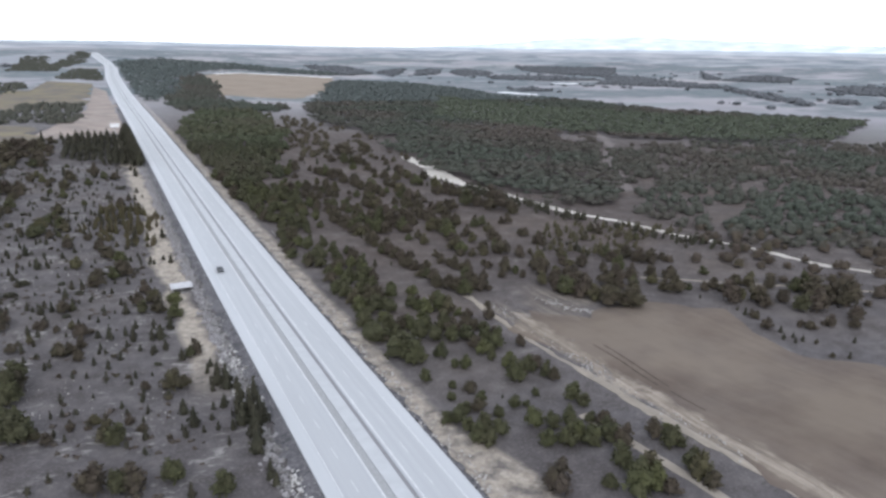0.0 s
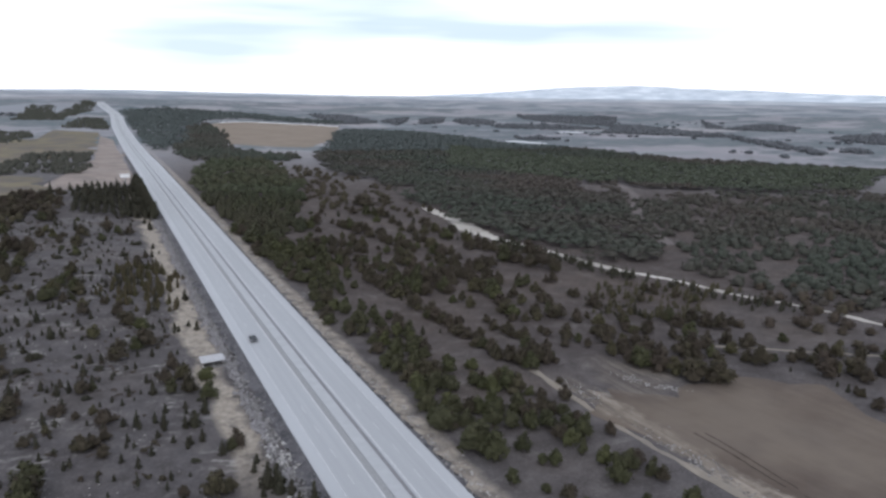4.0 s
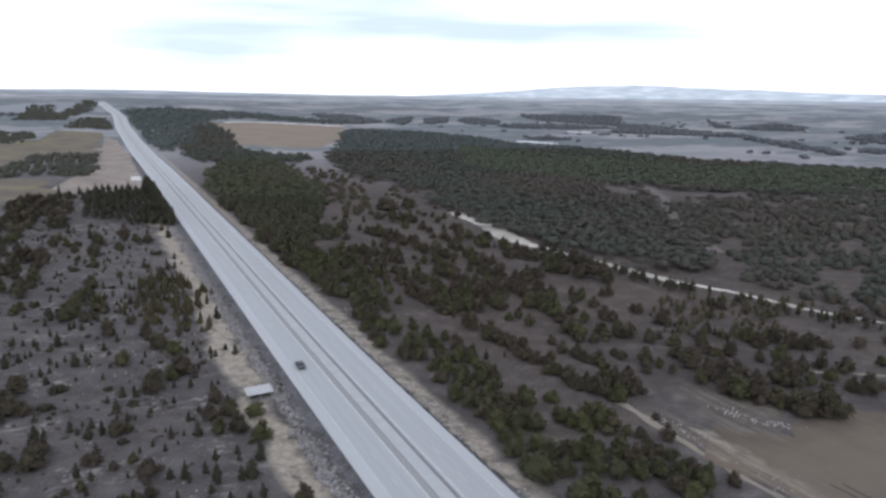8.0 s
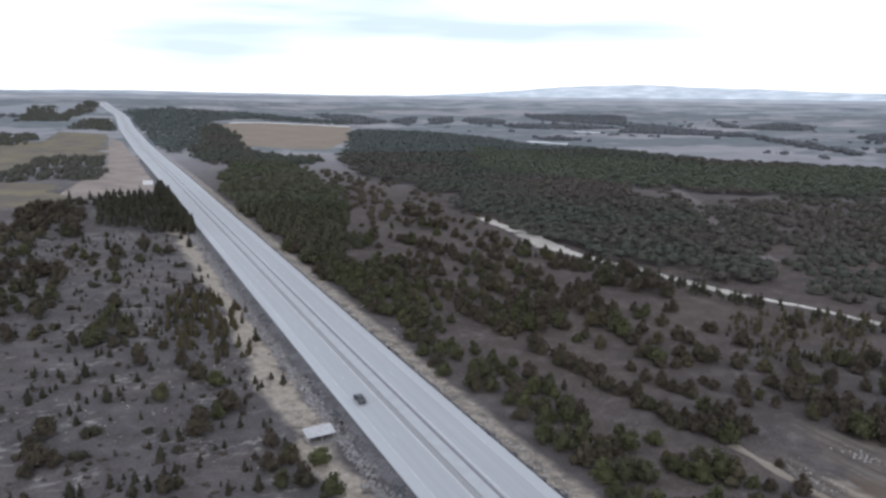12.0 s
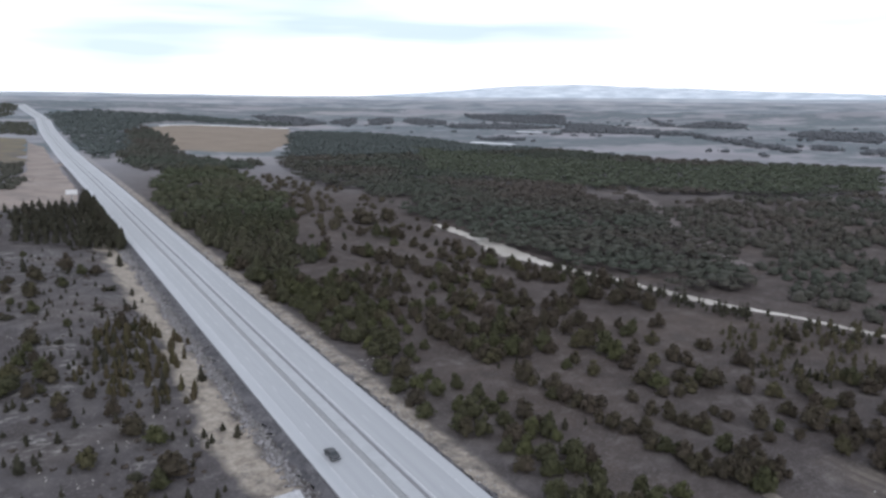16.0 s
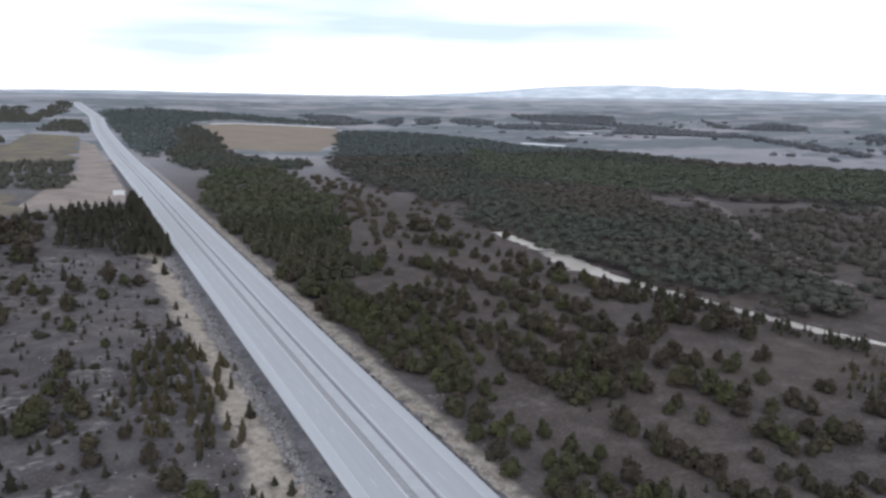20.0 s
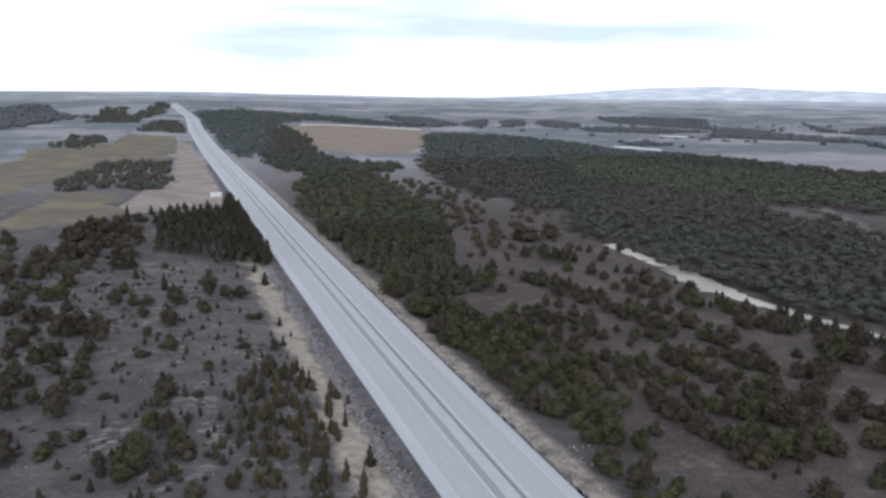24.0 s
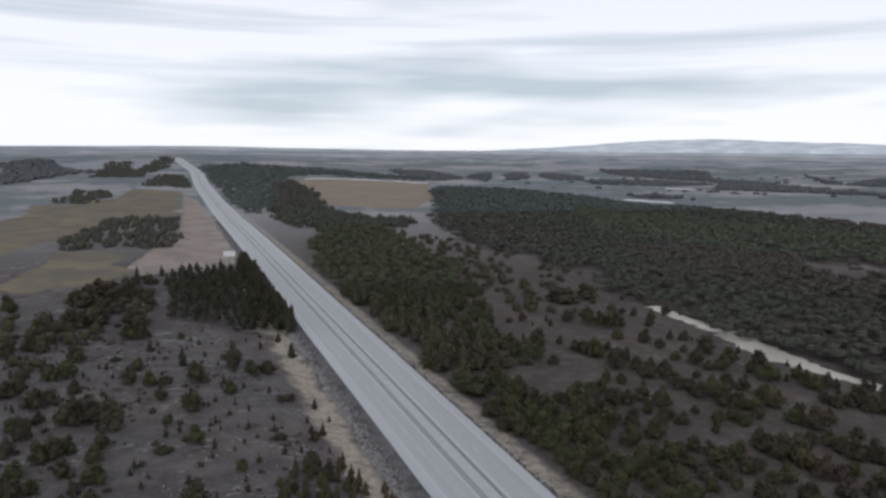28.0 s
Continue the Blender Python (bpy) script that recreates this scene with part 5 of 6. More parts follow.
PINE_ALL_H = [(6.7, 337.2, 1.7), (-7.2, 339.1, 1.2), (-4.8, 342.4, 1.5), (13.8, 348.7, 3.2), (11.1, 348.8, 2.7), (161, 349.6, 2.9), (-9.1, 351.2, 1.5), (-2.5, 351.9, 1), (-5.2, 352.1, 1), (-11.1, 354.1, 1.6), (3.4, 356, 1.9), (11.6, 356.2, 1.9), (17.4, 358, 2), (-6.4, 360.7, 1.6), (176.3, 363.5, 2.4), (-1.5, 363.8, 1.7), (15.6, 367.3, 3.2), (5.4, 377.8, 1.8), (171.4, 380.6, 2.9), (-0.8, 381.7, 2.1), (167.5, 397.3, 1.9), (166.9, 399.7, 2.3), (160.1, 404.1, 3.9), (-15.7, 404.9, 5.5), (101.5, 412.9, 2.6), (18, 416.7, 5), (-24.9, 426.6, 4.5), (123, 430.6, 3.6), (115.2, 431.3, 2), (203.7, 436.5, 2.2), (16.8, 437.4, 3.3), (125.3, 438, 2.9)]
PINE_ALL_I = [(73.6, 439.7, 3.1), (195.3, 440.6, 2.7), (-59.1, 477.8, 5.4), (-55.1, 486.5, 4.4), (-31.3, 535.2, 5.3), (-18.7, 545.7, 6.8), (-31.8, 550.9, 9.2), (-20.9, 572.1, 5.8)]
east = JUNIPER_VALLEY_A + JUNIPER_VALLEY_B + JUNIPER_VALLEY_C + JUNIPER_VALLEY_D + JUNIPER_VALLEY_E + JUNIPER_VALLEY_F + JUNIPER_VALLEY_G + JUNIPER_VALLEY_H + JUNIPER_VALLEY_I + JUNIPER_VALLEY_J + JUNIPER_VALLEY_K + JUNIPER_VALLEY_L + JUNIPER_VALLEY_M + JUNIPER_VALLEY_N + JUNIPER_VALLEY_O + JUNIPER_VALLEY_P + JUNIPER_VALLEY_Q + JUNIPER_VALLEY_R
west = JUNIPER_SLOPE_A + JUNIPER_SLOPE_B + JUNIPER_SLOPE_C + JUNIPER_SLOPE_D + JUNIPER_SLOPE_E
low = SHRUB_SLOPE_A
pointed = PINE_ALL_A + PINE_ALL_B + PINE_ALL_C + PINE_ALL_D + PINE_ALL_E + PINE_ALL_F + PINE_ALL_G + PINE_ALL_H + PINE_ALL_I
for trees, group, green in ((east, "bushes of the valley scrub", 0.75), (west, "bushes of the stony slope", 0.25)):
    for x, y, size in trees:
        leafy = rng.uniform() < (green if x < 86 else 0.2)
        kind = SCRUB if leafy else BUSHES if size < 4.2 else JUNIPERS
        plant(kind[rng.randint(len(kind))], x, y, min(size, 6.5) * rng.uniform(0.95, 1.4), size * rng.uniform(1.22, 1.5), rng, group)
for x, y, size in low:
    plant(SHRUBS[rng.randint(3)], x, y, size * 0.36, size * 1.05, rng, "low shrubs of the stony slope")
for x, y, size in pointed + [(21.5, 106.4, 2.8), (8.1, 108.3, 2.7), (21.0, 108.4, 3.7), (23.2, 127.7, 8.2), (22.0, 130.7, 8.4), (20.3, 132.5, 8.0), (20.7, 118.3, 6.0), (20.3, 129.7, 5.4), (21.5, 124.0, 6.5), (20.3, 148.5, 4.8), (18.6, 149.2, 5.4)]:
    plant(PINES[rng.randint(7)], x, y, size * rng.uniform(0.9, 1.15), min(size, 5.5) * rng.uniform(0.5, 0.75), rng, "young pines of the stony slope")
near_rng = np.random.RandomState(77)
for trees, group in (([(87.3, 74, 3.3), (79.8, 75.9, 2.8), (88.2, 77.4, 3.9), (78.8, 78.1, 3.8), (75.6, 78.6, 5.6), (88.8, 79.9, 3.9), (80.1, 81, 3.9), (71.7, 81.3, 2.8), (78.2, 81.8, 3.3), (63.2, 84.5, 5.6), (77.9, 85.9, 4)], "bushes of the valley scrub"),
                     ([(13.3, 107.8, 4.2), (-2.6, 113, 3.6), (-0.5, 113.4, 4.6), (6, 113.7, 3.8), (-6.3, 114.5, 4.5)], "bushes of the stony slope")):
    for x, y, size in trees:
        kind = SCRUB if near_rng.uniform() < 0.5 else BUSHES
        plant(kind[near_rng.randint(len(kind))], x, y, size * near_rng.uniform(0.95, 1.3), size * near_rng.uniform(1.2, 1.4), near_rng, group)

STAND_WEST = [(9, 340), (17, 335), (21.5, 310), (20, 281), (15, 268), (-6, 272), (1, 324)]
for x, y in scatter(rng, STAND_WEST, 2.9, 0.66):
    plant(STAND[rng.randint(5)], x, y, rng.uniform(2.0, 4.4), rng.uniform(1.5, 2.3), rng, "pines of the close stand")
for k in range(48):
    x, y = 23.3 - rng.uniform(0, 2.8), 446 + k * 3.1
    plant(TALL[rng.randint(4)], x, y, rng.uniform(9.0, 12.0), rng.uniform(4.8, 6.4), rng, "tall pines at the road edge")
rows = []
for k in range(10):
    x0 = 18.5 - 4.0 * k
    for y in np.arange(450 + 3.0 * k, 592 - 2.0 * k, 2.6):
        if rng.uniform() < 0.96 - 0.045 * k:
            rows.append((x0 + rng.normal(0, 0.55) + 0.02 * (y - 450), y + rng.normal(0, 0.9)))
woods("pine_plantation", np.array(rows), 5.4, 3.6, 40, M_PINE, "rows of dark green pines planted beside the road", 6, 0.45, True)

FOREST_MAIN = [(437, 1387), (526, 1386), (598, 1317), (619, 1186), (583, 1009), (656, 889), (645, 769), (662, 685), (706, 649), (781, 518), (566, 406), (443, 476), (385, 520), (361, 442), (289, 355), (267, 306), (204, 271), (202, 324), (193, 350), (186, 392), (199, 455), (201, 514), (214, 610), (200, 668), (215, 798), (282, 972)]
FOREST_ROAD = [(78, 683), (123, 788), (155, 740), (155, 634), (127, 518), (108, 476), (91, 422), (74, 354), (58, 352), (55, 370), (52, 450), (55, 523), (61, 595)]
FIELD_WOODS = [(147, 1303), (194, 1476), (183, 1191), (152, 977), (158, 904), (194, 860), (211, 858), (188, 799), (155, 776), (117, 741), (90, 766), (80, 823), (86, 927)]
FAR_STRIP = [(57, 900), (57, 1500), (66, 1900), (180, 2020), (400, 1940), (570, 1760), (503, 1610), (300, 1720), (200, 1560), (150, 1290), (118, 1060), (75, 930)]
OPEN_SCRUB = [(397, 463), (566, 406), (700, 330), (300, 130), (240, 190), (230, 227), (228, 251), (256, 282), (273, 311), (289, 355), (355, 432)]
UPPER_SCRUB = [(172, 760), (206, 636), (200, 514), (195, 458), (148, 440), (109, 455), (113, 490), (140, 600)]
LEFT_RIDGE = [(-78, 493), (-55, 505), (-40, 559), (-22, 560), (-22, 484), (-46, 454), (-65, 416)]
OPEN_PART = [(388, 511), (360, 435), (271, 316), (246, 271), (301, 236), (567, 407), (491, 435), (444, 479)]
WOOD_TRACK = [(425, 540), (375, 461), (328, 405), (291, 353), (266, 303)]
GREEN_PART = [(482, 1020), (517, 842), (621, 640), (780, 520), (600, 400), (490, 455), (396, 540), (335, 704)]
FIELD_SCRUB = [(176, 205), (215, 205), (232, 225), (330, 190), (262, 105), (215, 118), (190, 150)]
CLEARINGS = [[(387, 551), (409, 532), (360, 477), (346, 498)], [(219, 572), (236, 564), (203, 507), (194, 515)], [(151, 763), (172, 714), (166, 652), (191, 646), (193, 584), (208, 550), (189, 505), (178, 532), (132, 493), (142, 560), (142, 620)]]


def without(pts, polys, left=0.12):
    """Thins the points out inside the clearings."""
    for poly in polys:
        pts = pts[~inside(poly, pts[:, 0], pts[:, 1]) | (rng.uniform(0, 1, len(pts)) < left)]
    return pts


def near_far(pts, y):
    return pts[pts[:, 1] < y], pts[pts[:, 1] >= y]


pts = without(scatter(rng, FOREST_MAIN, 4.5, 0.94, -0.55, 45), CLEARINGS)
pts = without(pts, [OPEN_PART], 0.3)
walk_line = np.array(WOOD_TRACK, float)
near = np.min([np.hypot(pts[:, 0] - x, pts[:, 1] - y) for x, y in zip(np.interp(np.linspace(0, 4, 60), range(5), walk_line[:, 0]), np.interp(np.linspace(0, 4, 60), range(5), walk_line[:, 1]))], axis=0)
pts = pts[near > 7]
green = inside(GREEN_PART, pts[:, 0] + 20 * wave(pts[:, 0], pts[:, 1], 90, 71), pts[:, 1])
woods("pine_woodland", pts[green], 4.6, 6.6, 9, M_GREEN, "close smooth green pine plantation across the valley", 3, 0.9, low=0.78)
a, b = near_far(pts[~green], 640)
woods("pine_woodland", a, 4.6, 5.8, 16, M_VALLEY, "dense dark green pine woodland in the valley", 1, 0.62, low=0.7)
b, c = near_far(b, 900)
woods("pine_woodland", b, 5.0, 6.6, 9, M_VALLEY, "dense dark green pine woodland on the far side", 4, 0.9, low=0.76)
woods("pine_woodland", c, 5.5, 7.6, 6, M_FARWOOD_HAZED, "distant pine woodland, grey-green with painted haze", 5, 1.2, low=0.78)
trail("wood_track", WOOD_TRACK, 8.0, M_BARE, 0.15, "bare grey-brown track through the wood", "track", 0.5)
a, b = near_far(without(scatter(rng, FOREST_ROAD, 4.9, 0.9, -0.5, 35), CLEARINGS), 505)
for x, y in a:
    plant(WOODLAND[rng.randint(5)], x, y, rng.uniform(4.5, 7.5), rng.uniform(4.6, 6.6), rng, "trees of the roadside wood")
woods("roadside_woodland", b, 6.0, 5.8, 44, M_WOODS, "dense dark green woodland beside the road", 2, 0.5, low=0.62)
woods("field_woodland", scatter(rng, FIELD_WOODS, 6.0, 0.95, -0.7), 6.0, 6.8, 14, M_VALLEY, "dark woodland below a stubble field", 8, 0.8)
woods("far_woodland", scatter(rng, FAR_STRIP, 9.0, 1.0, -0.6, 200), 5.0, 10.0, 6, M_FARWOOD_HAZED, "belt of dark woodland following the road into the distance", 3, 1.3, low=0.6)
woods("open_scrub", scatter(rng, OPEN_SCRUB, 5.5, 0.88, -0.32, 38), 3.6, 5.4, 22, M_VALLEY, "open scrub of dark bushes on grey soil", 9, 0.5)
woods("upper_scrub", scatter(rng, UPPER_SCRUB, 8.0, 0.7, -0.2, 50), 3.6, 4.8, 40, M_JUNIPER, "loose dark scrub along a dry gully", 11, 0.4)
woods("ridge_scrub", scatter(rng, LEFT_RIDGE, 6.0, 0.8, -0.5, 40), 3.6, 4.6, 40, M_JUNIPER, "dark scrub along the edge of a meadow", 12, 0.4)
woods("young_pine_stand", scatter(rng, [(154, 235), (141, 217), (159, 204), (175, 200), (225, 222), (200, 245)], 3.6, 0.8, -0.5, 30), 3.8, 2.0, 34, M_DRY, "close stand of brownish young pines", 13, 0.3, True)
woods("field_scrub", scatter(rng, FIELD_SCRUB, 7.5, 0.75, -0.2, 40), 3.4, 4.4, 50, M_JUNIPER, "loose dark bushes on grey soil beyond the field", 21, 0.35)
q = np.sort(rng.uniform(0, 1, 170))
woods("stream_pines", np.column_stack([np.interp(q, (0, 0.35, 0.7, 1), (187, 186, 198, 222)) - 5 + rng.normal(0, 2.6, 170), np.interp(q, (0, 0.35, 0.7, 1), (335, 297, 252, 185)) + rng.normal(0, 3, 170)]), 4.2, 2.1, 26, M_PINE, "line of small pines along the stream bed", 14, 0.3, True)
for k, poly in enumerate(([(-69, 810), (-51, 885), (-9, 853), (-7, 716), (-22, 674), (-53, 684), (-82, 677), (-82, 706)],
                          [(-125, 1067), (-125, 1206), (-88, 1245), (-70, 1169), (-92, 1042)],
                          [(-47, 1296), (-16, 1544), (22, 1560), (22, 1286)],
                          [(-127, 1518), (-130, 2012), (-82, 1992), (-72, 1694), (0, 2250), (18, 2050), (-52, 1499)])):
    woods("copse", scatter(rng, poly, 6.0, 0.8, -0.4, 40), 4.4, 5.6, 13, M_COPSE, "copse of dark trees among the meadows", 20 + k, 0.6)

q = scatter(rng, [(-110, 90), (-110, 440), (6, 460), (14, 330), (8, 240), (10, 120), (0, 80)], 4.8, 0.62, -0.5, 60)
woods("slope_scrub", q[::2], 2.2, 1.25, 24, M_PINE, "small dark pines dotted over the stony slope", 16, 0.2, True)
woods("slope_scrub", q[1::3], 0.9, 1.6, 24, M_JUNIPER, "small dark bushes dotted over the stony slope", 17, 0.2)
q = scatter(rng, [(-110, 90), (-110, 440), (6, 460), (14, 330), (8, 240), (10, 120), (0, 80)], 3.2, 0.5, 0.0, 45)
woods("low_tufts", q, 0.4, 1.2, 8, M_TUFT, "low grey-brown tufts of dead grass on the slope", 18, 0.25)
# wooded bands and hedges of the far country
BANDS = [
    [(1375, 1017), (1571, 1104), (1658, 975), (1293, 785), (1314, 919)],
    [(1211, 1111), (1139, 975), (1076, 862), (996, 758), (946, 725), (984, 808), (1145, 1056)],
    [(2067, 2046), (1563, 1478), (1980, 1697), (1916, 1521), (1628, 1310), (1546, 1404), (1574, 1545)],
    [(1206, 1528), (1462, 1677), (1329, 1415), (1281, 1230), (1213, 1085), (1121, 1246), (1039, 1334)],
    [(1388, 1742), (1495, 1691), (1462, 1677), (1239, 1523), (1355, 1702)],
    [(1041, 1809), (1196, 1757), (1206, 1528), (1018, 1515), (919, 1612)],
    [(1538, 2523), (1876, 2307), (1355, 1702), (1328, 1997)],
    [(1037, 2081), (1216, 2334), (1179, 2064), (1014, 1810), (931, 1820)],
    [(945, 2131), (1119, 2339), (918, 1910), (783, 1774)],
    [(565, 2059), (710, 2152), (700, 1725), (969, 2287), (616, 1733), (530, 1648)],
    [(735, 1217), (798, 1215), (770, 1128), (711, 1130)],
    [(1097, 795), (1108, 755), (1027, 709), (1024, 741)],
    [(1030, 686), (1073, 670), (983, 624)],
    [(-351, 2074), (-309, 2265), (-140, 1649), (-147, 1782), (-180, 1577), (-233, 1393)],
]
pts = np.concatenate([scatter(rng, poly, 11.0, 0.95, -0.9, 200) for poly in BANDS])
lone = np.column_stack([rng.uniform(620, 1900, 420), rng.uniform(560, 1900, 420)])
lone = lone[(wave(lone[:, 0], lone[:, 1], 300, 41) > 0.15) & ~inside(FOREST_MAIN, lone[:, 0], lone[:, 1])]
pts = np.concatenate([pts, lone])
pts = pts[(np.hypot(pts[:, 0], pts[:, 1]) < 3300) & (np.abs(pts[:, 0] - 39) > 60)]
woods("distant_woods", pts, 6.0, 15.0, 2, M_WOODS_HAZED, "woods of the far plain, grey-green with painted haze", 15, 2.0)

# hazy hills and mountains on the skyline
def ridge(name, dist, az0, az1, heights, seed, material, label, rough=1.0):
    """A range of hills: heights gives metres at bearings in degrees."""
    az = np.linspace(az0, az1, 220)
    r = np.random.RandomState(seed)
    h = np.interp(az, [a for a, _ in heights], [z for _, z in heights])
    h = np.convolve(np.pad(h, 8, "edge"), np.ones(17) / 17, "valid")
    h = h + rough * sum(r.uniform(0.4, 1) / (k + 1) * np.sin(az * 6.28 / 30 * (k + 1) * 1.3 + r.uniform(0, 6.28)) for k in range(14))
    a = np.radians(az)
    v = []
    for out, part in ((-420, 0.0), (-260, 0.4), (-120, 0.78), (-40, 0.95), (0, 1.0), (60, 0.2)):
        d = dist + out + 22 * np.sin(az * 2.3 + out) * part
        v.append(np.column_stack([d * np.sin(a), d * np.cos(a), (h - 8) * part + 8]))
    v = np.stack(v, 1).reshape(-1, 3)
    return tagged(mesh_object(name, v, grid_faces(6, len(az)), material, smooth_shade=True), label, "hills", kind="structure")


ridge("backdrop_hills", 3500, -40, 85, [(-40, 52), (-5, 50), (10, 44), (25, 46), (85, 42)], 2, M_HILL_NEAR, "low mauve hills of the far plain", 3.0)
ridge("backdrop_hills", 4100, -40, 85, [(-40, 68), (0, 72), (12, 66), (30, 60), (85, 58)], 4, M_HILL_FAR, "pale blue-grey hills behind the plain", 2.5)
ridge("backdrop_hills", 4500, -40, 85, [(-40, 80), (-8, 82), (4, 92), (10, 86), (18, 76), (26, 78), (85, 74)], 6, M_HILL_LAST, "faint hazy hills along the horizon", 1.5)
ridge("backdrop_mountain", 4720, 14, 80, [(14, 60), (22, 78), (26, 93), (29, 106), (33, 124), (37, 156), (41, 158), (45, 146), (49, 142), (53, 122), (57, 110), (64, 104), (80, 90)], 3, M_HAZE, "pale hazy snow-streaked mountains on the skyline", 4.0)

# ---- rubble and stones ----
def stones(name, pts, sizes, material, label, seed):
    rng = np.random.RandomState(seed)
    pts, sizes = np.asarray(pts), np.asarray(sizes)
    z = land(pts[:, 0], pts[:, 1]) + sizes * 0.2
    v, f = clumps(rng, np.column_stack([pts, z]), sizes)
    return tagged(mesh_object(name, v, f, material), label, "stones", kind="stuff")


def along_bank(n, x, spread_x, side):
    y = rng.uniform(60, 480, n)
    y = y[wave(y, y * 0, 60, 51 + side) > -0.35]
    return np.column_stack([x + rng.normal(0, spread_x, len(y)), y])


for x, size, material, side in ((23.2, 0.8, M_RUBBLE, 0), (22.4, 0.75, M_SCREE, 0), (23.8, 0.6, M_RUBBLE, 1), (22.8, 0.7, M_SCREE, 1)):
    q = along_bank(1100, x, 0.8, side)
    stones("rubble", q, rng.uniform(0.25, 1.0, len(q)) ** 1.5 * size + 0.1, material, "broken stones tipped along the road bank", 1)
q = np.column_stack([rng.uniform(21.0, 25.6, 420), rng.uniform(70, 170, 420)])
q = q[wave(q[:, 0], q[:, 1], 25, 61) > -0.05]
stones("rubble", q, rng.uniform(0.15, 0.75, len(q)), M_PALE, "pale broken rock on the road bank", 7)
q = along_bank(700, 53.2, 1.2, 2)
stones("rubble", q[q[:, 0] > 51], rng.uniform(0.15, 0.5, (q[:, 0] > 51).sum()), M_ROCK, "pale stones along the sandy verge", 2)
q = scatter(rng, [(-75, 80), (-75, 420), (12, 420), (12, 80)], 5.5, 0.8, 0.1, 50)
q = np.concatenate([q + rng.normal(0, 1.5, q.shape) for _ in range(4)])
stones("outcrop", q, rng.uniform(0.08, 0.3, len(q)), M_ROCK, "pale limestone lumps on the slope", 3)
for material, n, size in ((M_ROCK, 420, 0.32), (M_RUBBLE, 420, 0.3)):
    y = rng.uniform(45, 170, n)
    x = 98.5 + np.maximum(130 - y, 0) * 0.06 + rng.normal(0, 1.9, n)
    stones("earth_clods", np.column_stack([x, y]), rng.uniform(0.08, 1.0, n) ** 1.5 * size + 0.06, material, "clods and stones along the worn field margin", 8)
u = rng.uniform(0, 1, 90)
stones("stone_heap", np.column_stack([np.interp(u, (0, 0.4, 1), (115, 117, 124)) + rng.normal(0, 1.0, 90), np.interp(u, (0, 0.4, 1), (168, 158, 151)) + rng.normal(0, 1.0, 90)]), rng.uniform(0.1, 0.36, 90), M_PALE, "pale stones heaped at the field corner", 4)

q = np.array([(57.5, 268.5), (60.5, 273.0), (56.5, 243.0), (58.5, 300.0)])
q = np.concatenate([q + rng.normal(0, 1.0, q.shape) for _ in range(9)])
stones("stone_heap", q, rng.uniform(0.12, 0.35, len(q)), M_PALE, "pale broken stones beside the verge", 6)

# snow left on the far plain
patch("snow_patch", [(655, 1128), (680, 1085), (690, 1050), (702, 1052), (692, 1096), (668, 1145)], M_SNOW, 0.6, "strip of old snow at the wood edge", 2.0, 4, 8)
patch("snow_patch", [(968, 1425), (1018, 1384), (1032, 1396), (985, 1440)], M_SNOW, 0.6, "strip of old snow on the plain", 2.0, 4, 8)

trail("snow_patch", [(232, 1543), (295, 1612), (400, 1588), (488, 1562)], 4.0, M_SNOW, 0.9, "thin broken strip of snow along the field edge", "snow", 0.9, 8.0)

# ---- road markings, dash by dash ----
for lx, first in ((32.7, 200.7), (44.8, 197.3)):
    for k in range(-10, 52):
        y = first + 11.1 * k
        ribbon("lane_dash", lx - 0.08, lx + 0.08, np.array([y - 3.7, y]), 0.006, M_PAINT, road)


# ---- the built things ----
def box(name, size, place, material, parent, bevel=0.03, label=""):
    bm = bmesh.new()
    bmesh.ops.create_cube(bm, size=1, matrix=Matrix.Translation(place) @ Matrix.Diagonal((*size, 1)))
    bmesh.ops.bevel(bm, geom=bm.edges[:], offset=bevel, segments=2, affect="EDGES")
    me = bpy.data.meshes.new(name)
    bm.to_mesh(me)
    bm.free()
    me.materials.append(material)
    ob = new(name, me)
    ob.parent = parent
    if label:
        ob["label"] = label
    return ob


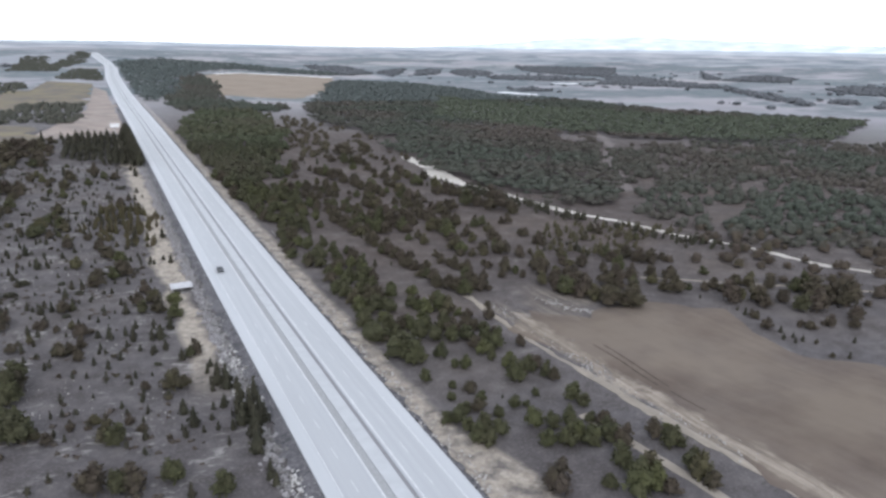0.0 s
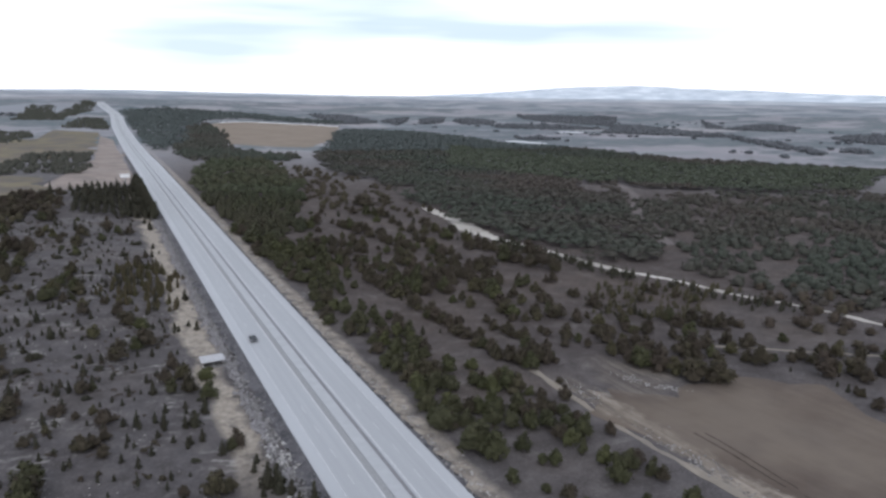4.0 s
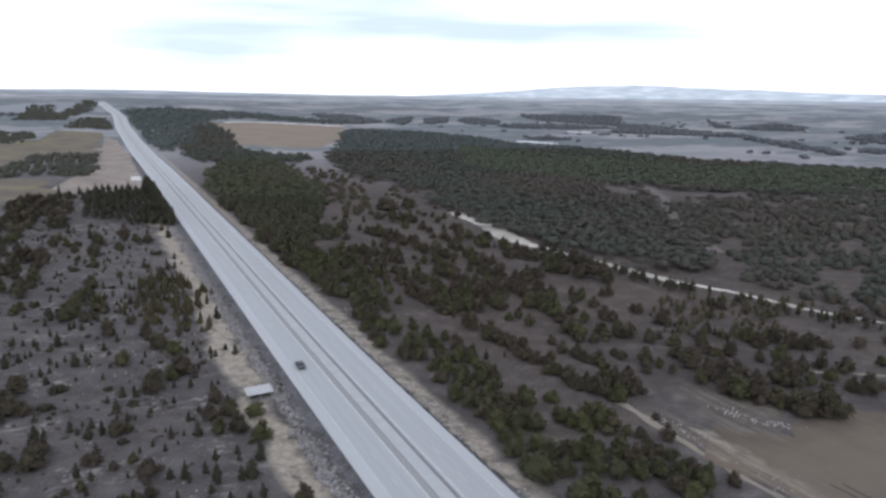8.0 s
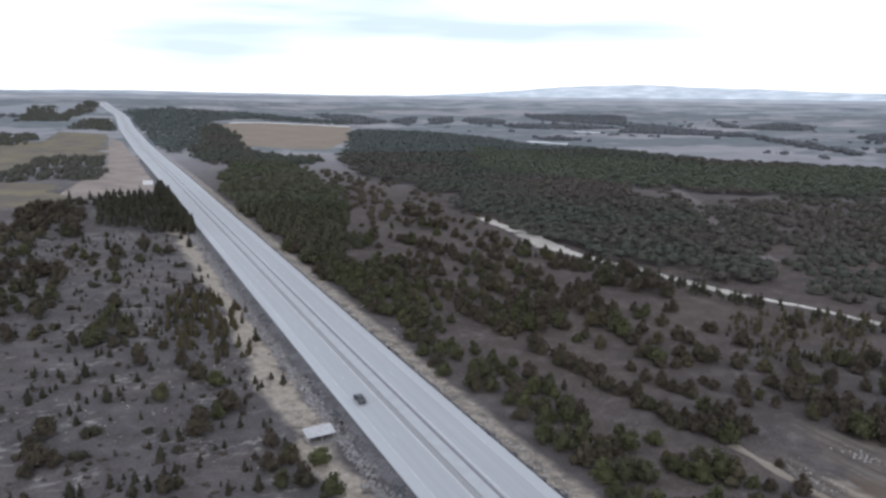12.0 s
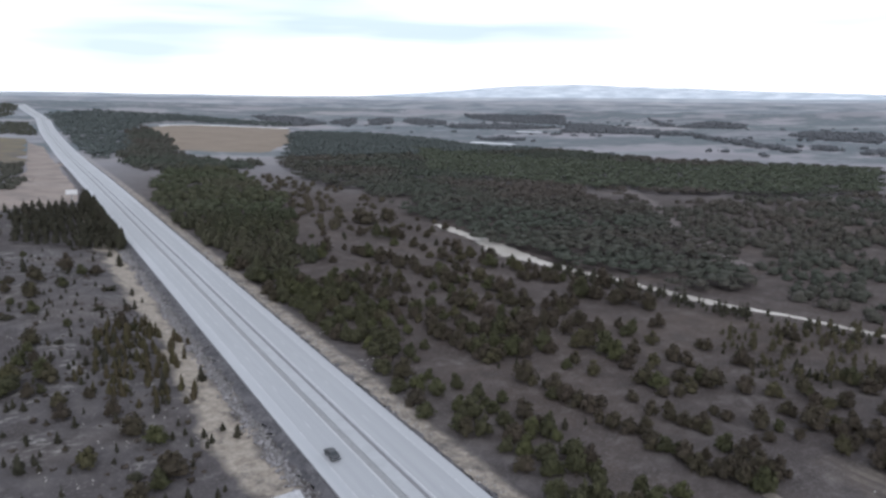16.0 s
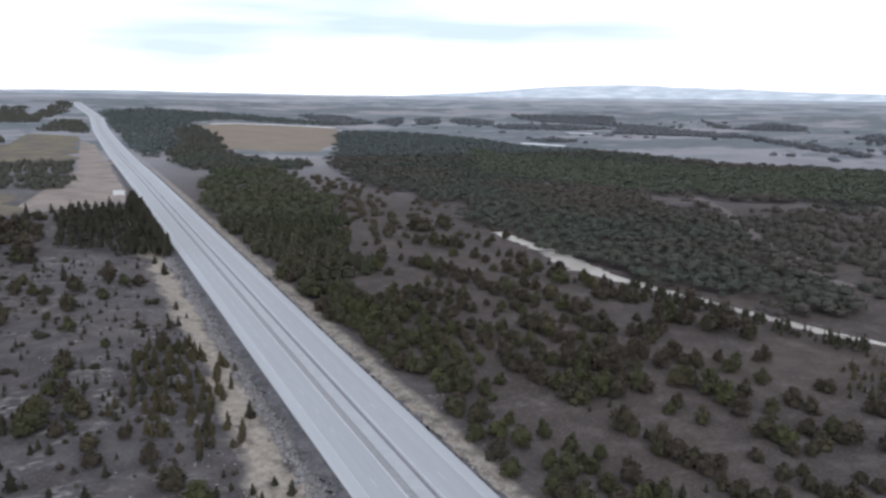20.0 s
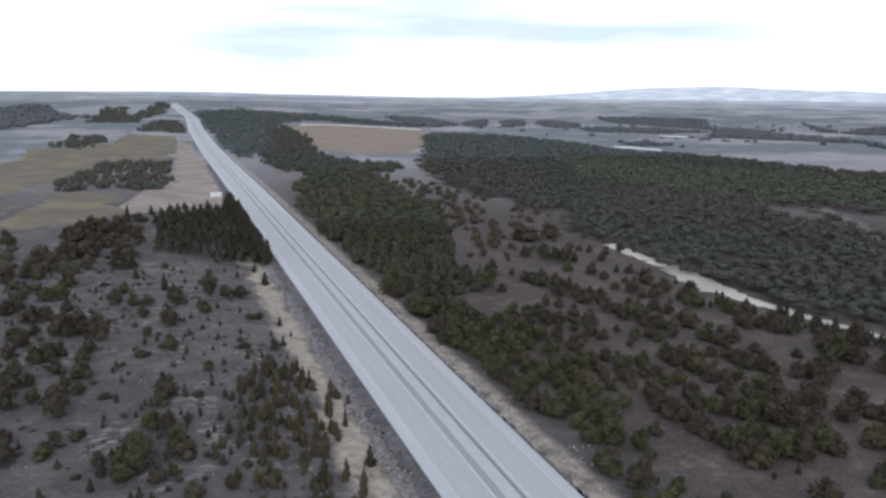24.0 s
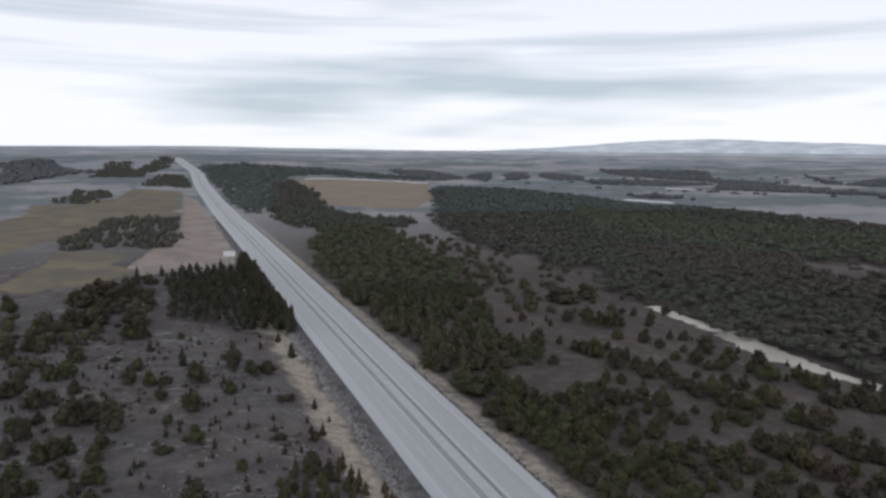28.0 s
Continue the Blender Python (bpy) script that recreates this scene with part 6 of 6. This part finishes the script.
def car(x, y):
    root = new("car")
    tagged(root, "dark grey saloon car driving on the pale asphalt", "car", group="")
    prof = [(-2.2, 0.35), (-2.25, 0.62), (-2.1, 0.82), (-1.1, 0.93), (-0.45, 1.38), (0.75, 1.42), (1.55, 1.0), (2.15, 0.95), (2.25, 0.6), (2.2, 0.35)]

    def shell(name, pts, half, material, parent, inset=0.0):
        v = [(s * (half - (0.16 if pz > 1.1 else 0.0) + inset), py, pz) for s in (-1, 1) for py, pz in pts]
        n = len(pts)
        f = [list(range(n))[::-1], list(range(n, 2 * n))] + [[k, (k + 1) % n, n + (k + 1) % n, n + k] for k in range(n)]
        return mesh_object(name, v, f, material, parent)

    body = shell("body", prof, 0.88, M_CAR, root)
    glass = [(-1.04, 0.97), (-0.45, 1.35), (0.72, 1.39), (1.48, 1.02)]
    for s in (-1, 1):
        v = [(s * (0.885 - (0.155 if pz > 1.1 else 0.0)), py, pz) for py, pz in glass]
        mesh_object("side_window", v, [[0, 1, 2, 3]], M_GLASS, body)
    for name, (y0, z0), (y1, z1) in (("windscreen", (-1.1, 0.945), (-0.47, 1.385)), ("rear_window", (1.52, 1.03), (0.78, 1.425))):
        mesh_object(name, [(-0.74, y0, z0 + 0.01), (0.74, y0, z0 + 0.01), (0.64, y1, z1 + 0.01), (-0.64, y1, z1 + 0.01)], [[0, 1, 2, 3]], M_GLASS, body)
    for sx in (-1, 1):
        box("headlight", (0.34, 0.08, 0.14), (sx * 0.62, -2.23, 0.68), M_PAINT, root, 0.02)
        box("tail_light", (0.3, 0.06, 0.16), (sx * 0.66, 2.22, 0.78), M_RED, root, 0.02)
        box("mirror", (0.2, 0.12, 0.14), (sx * 0.96, -0.75, 1.0), M_CAR, root, 0.03)
        for wy in (-1.38, 1.36):
            for name, rad, wid, material, up in (("tyre", 0.33, 0.22, M_RUBBER, None), ("rim", 0.2, 0.24, M_METAL, None)):
                bm = bmesh.new()
                bmesh.ops.create_cone(bm, cap_ends=True, segments=18, radius1=rad, radius2=rad, depth=wid, matrix=Matrix.Translation((sx * 0.8, wy, 0.33)) @ Matrix.Rotation(radians(90), 4, "Y"))
                me = bpy.data.meshes.new(name)
                bm.to_mesh(me)
                bm.free()
                me.materials.append(material)
                new(name, me).parent = root
    root.matrix_basis = pose(x, y, float(road_height(y)), 0, 0, 0)
    return root


def hut(x, y):
    root = new("hut")
    tagged(root, "low open block hut with a sloping whitish sheet roof", "hut")
    box("wall", (5.6, 0.25, 1.7), (0, 1.5, 0.8), M_BLOCK, root, 0.04)
    for k in (-2.7, 2.7):
        box("side_wall", (0.25, 2.6, 1.5), (k, 0.1, 0.7), M_BLOCK, root, 0.04)
    for k in (-2.6, 0.0, 2.6):
        box("post", (0.16, 0.16, 1.4), (k, -1.5, 0.65), M_METAL, root, 0.02)
    box("plinth", (6.2, 4.2, 0.3), (0, -0.3, 0.0), M_RUBBLE, root, 0.05)
    for k in range(6):
        x0 = -3.12 + 1.04 * k
        sheet = [(x0 + u, v, 1.42 + (v + 2.1) * 0.2 + w) for w in (0.0, 0.06) for v in (-1.6, 1.9) for u in (0.0, 1.02)]
        mesh_object("roof_sheet", sheet, [[0, 2, 3, 1], [4, 5, 7, 6], [0, 1, 5, 4], [2, 6, 7, 3], [0, 4, 6, 2], [1, 3, 7, 5]], M_WHITE, root)
    root.matrix_basis = pose(x, y, at(x, y) - 0.05, 0, 0, 4)
    return root


def billboard(x, y):
    root = new("billboard")
    tagged(root, "white roadside billboard on a steel post", "billboard")
    box("post", (0.6, 0.6, 6.0), (0, 0, 3.0), M_METAL, root, 0.08)
    box("panel", (6.6, 0.35, 3.0), (0, 0, 7.2), M_PANEL, root, 0.06, "white weathered panel")
    for k in range(4):
        box("strut", (0.15, 0.5, 2.8), (-2.7 + 1.8 * k, 0.4, 7.2), M_METAL, root, 0.02)
    box("footing", (1.6, 1.6, 0.5), (0, 0, 0.1), M_BLOCK, root, 0.05)
    root.matrix_basis = pose(x, y, at(x, y) - 0.1, 0, 0, -12)
    return root


car(31.9, 228.0)
hut(18.8, 216.6)
billboard(15.0, 604.0)
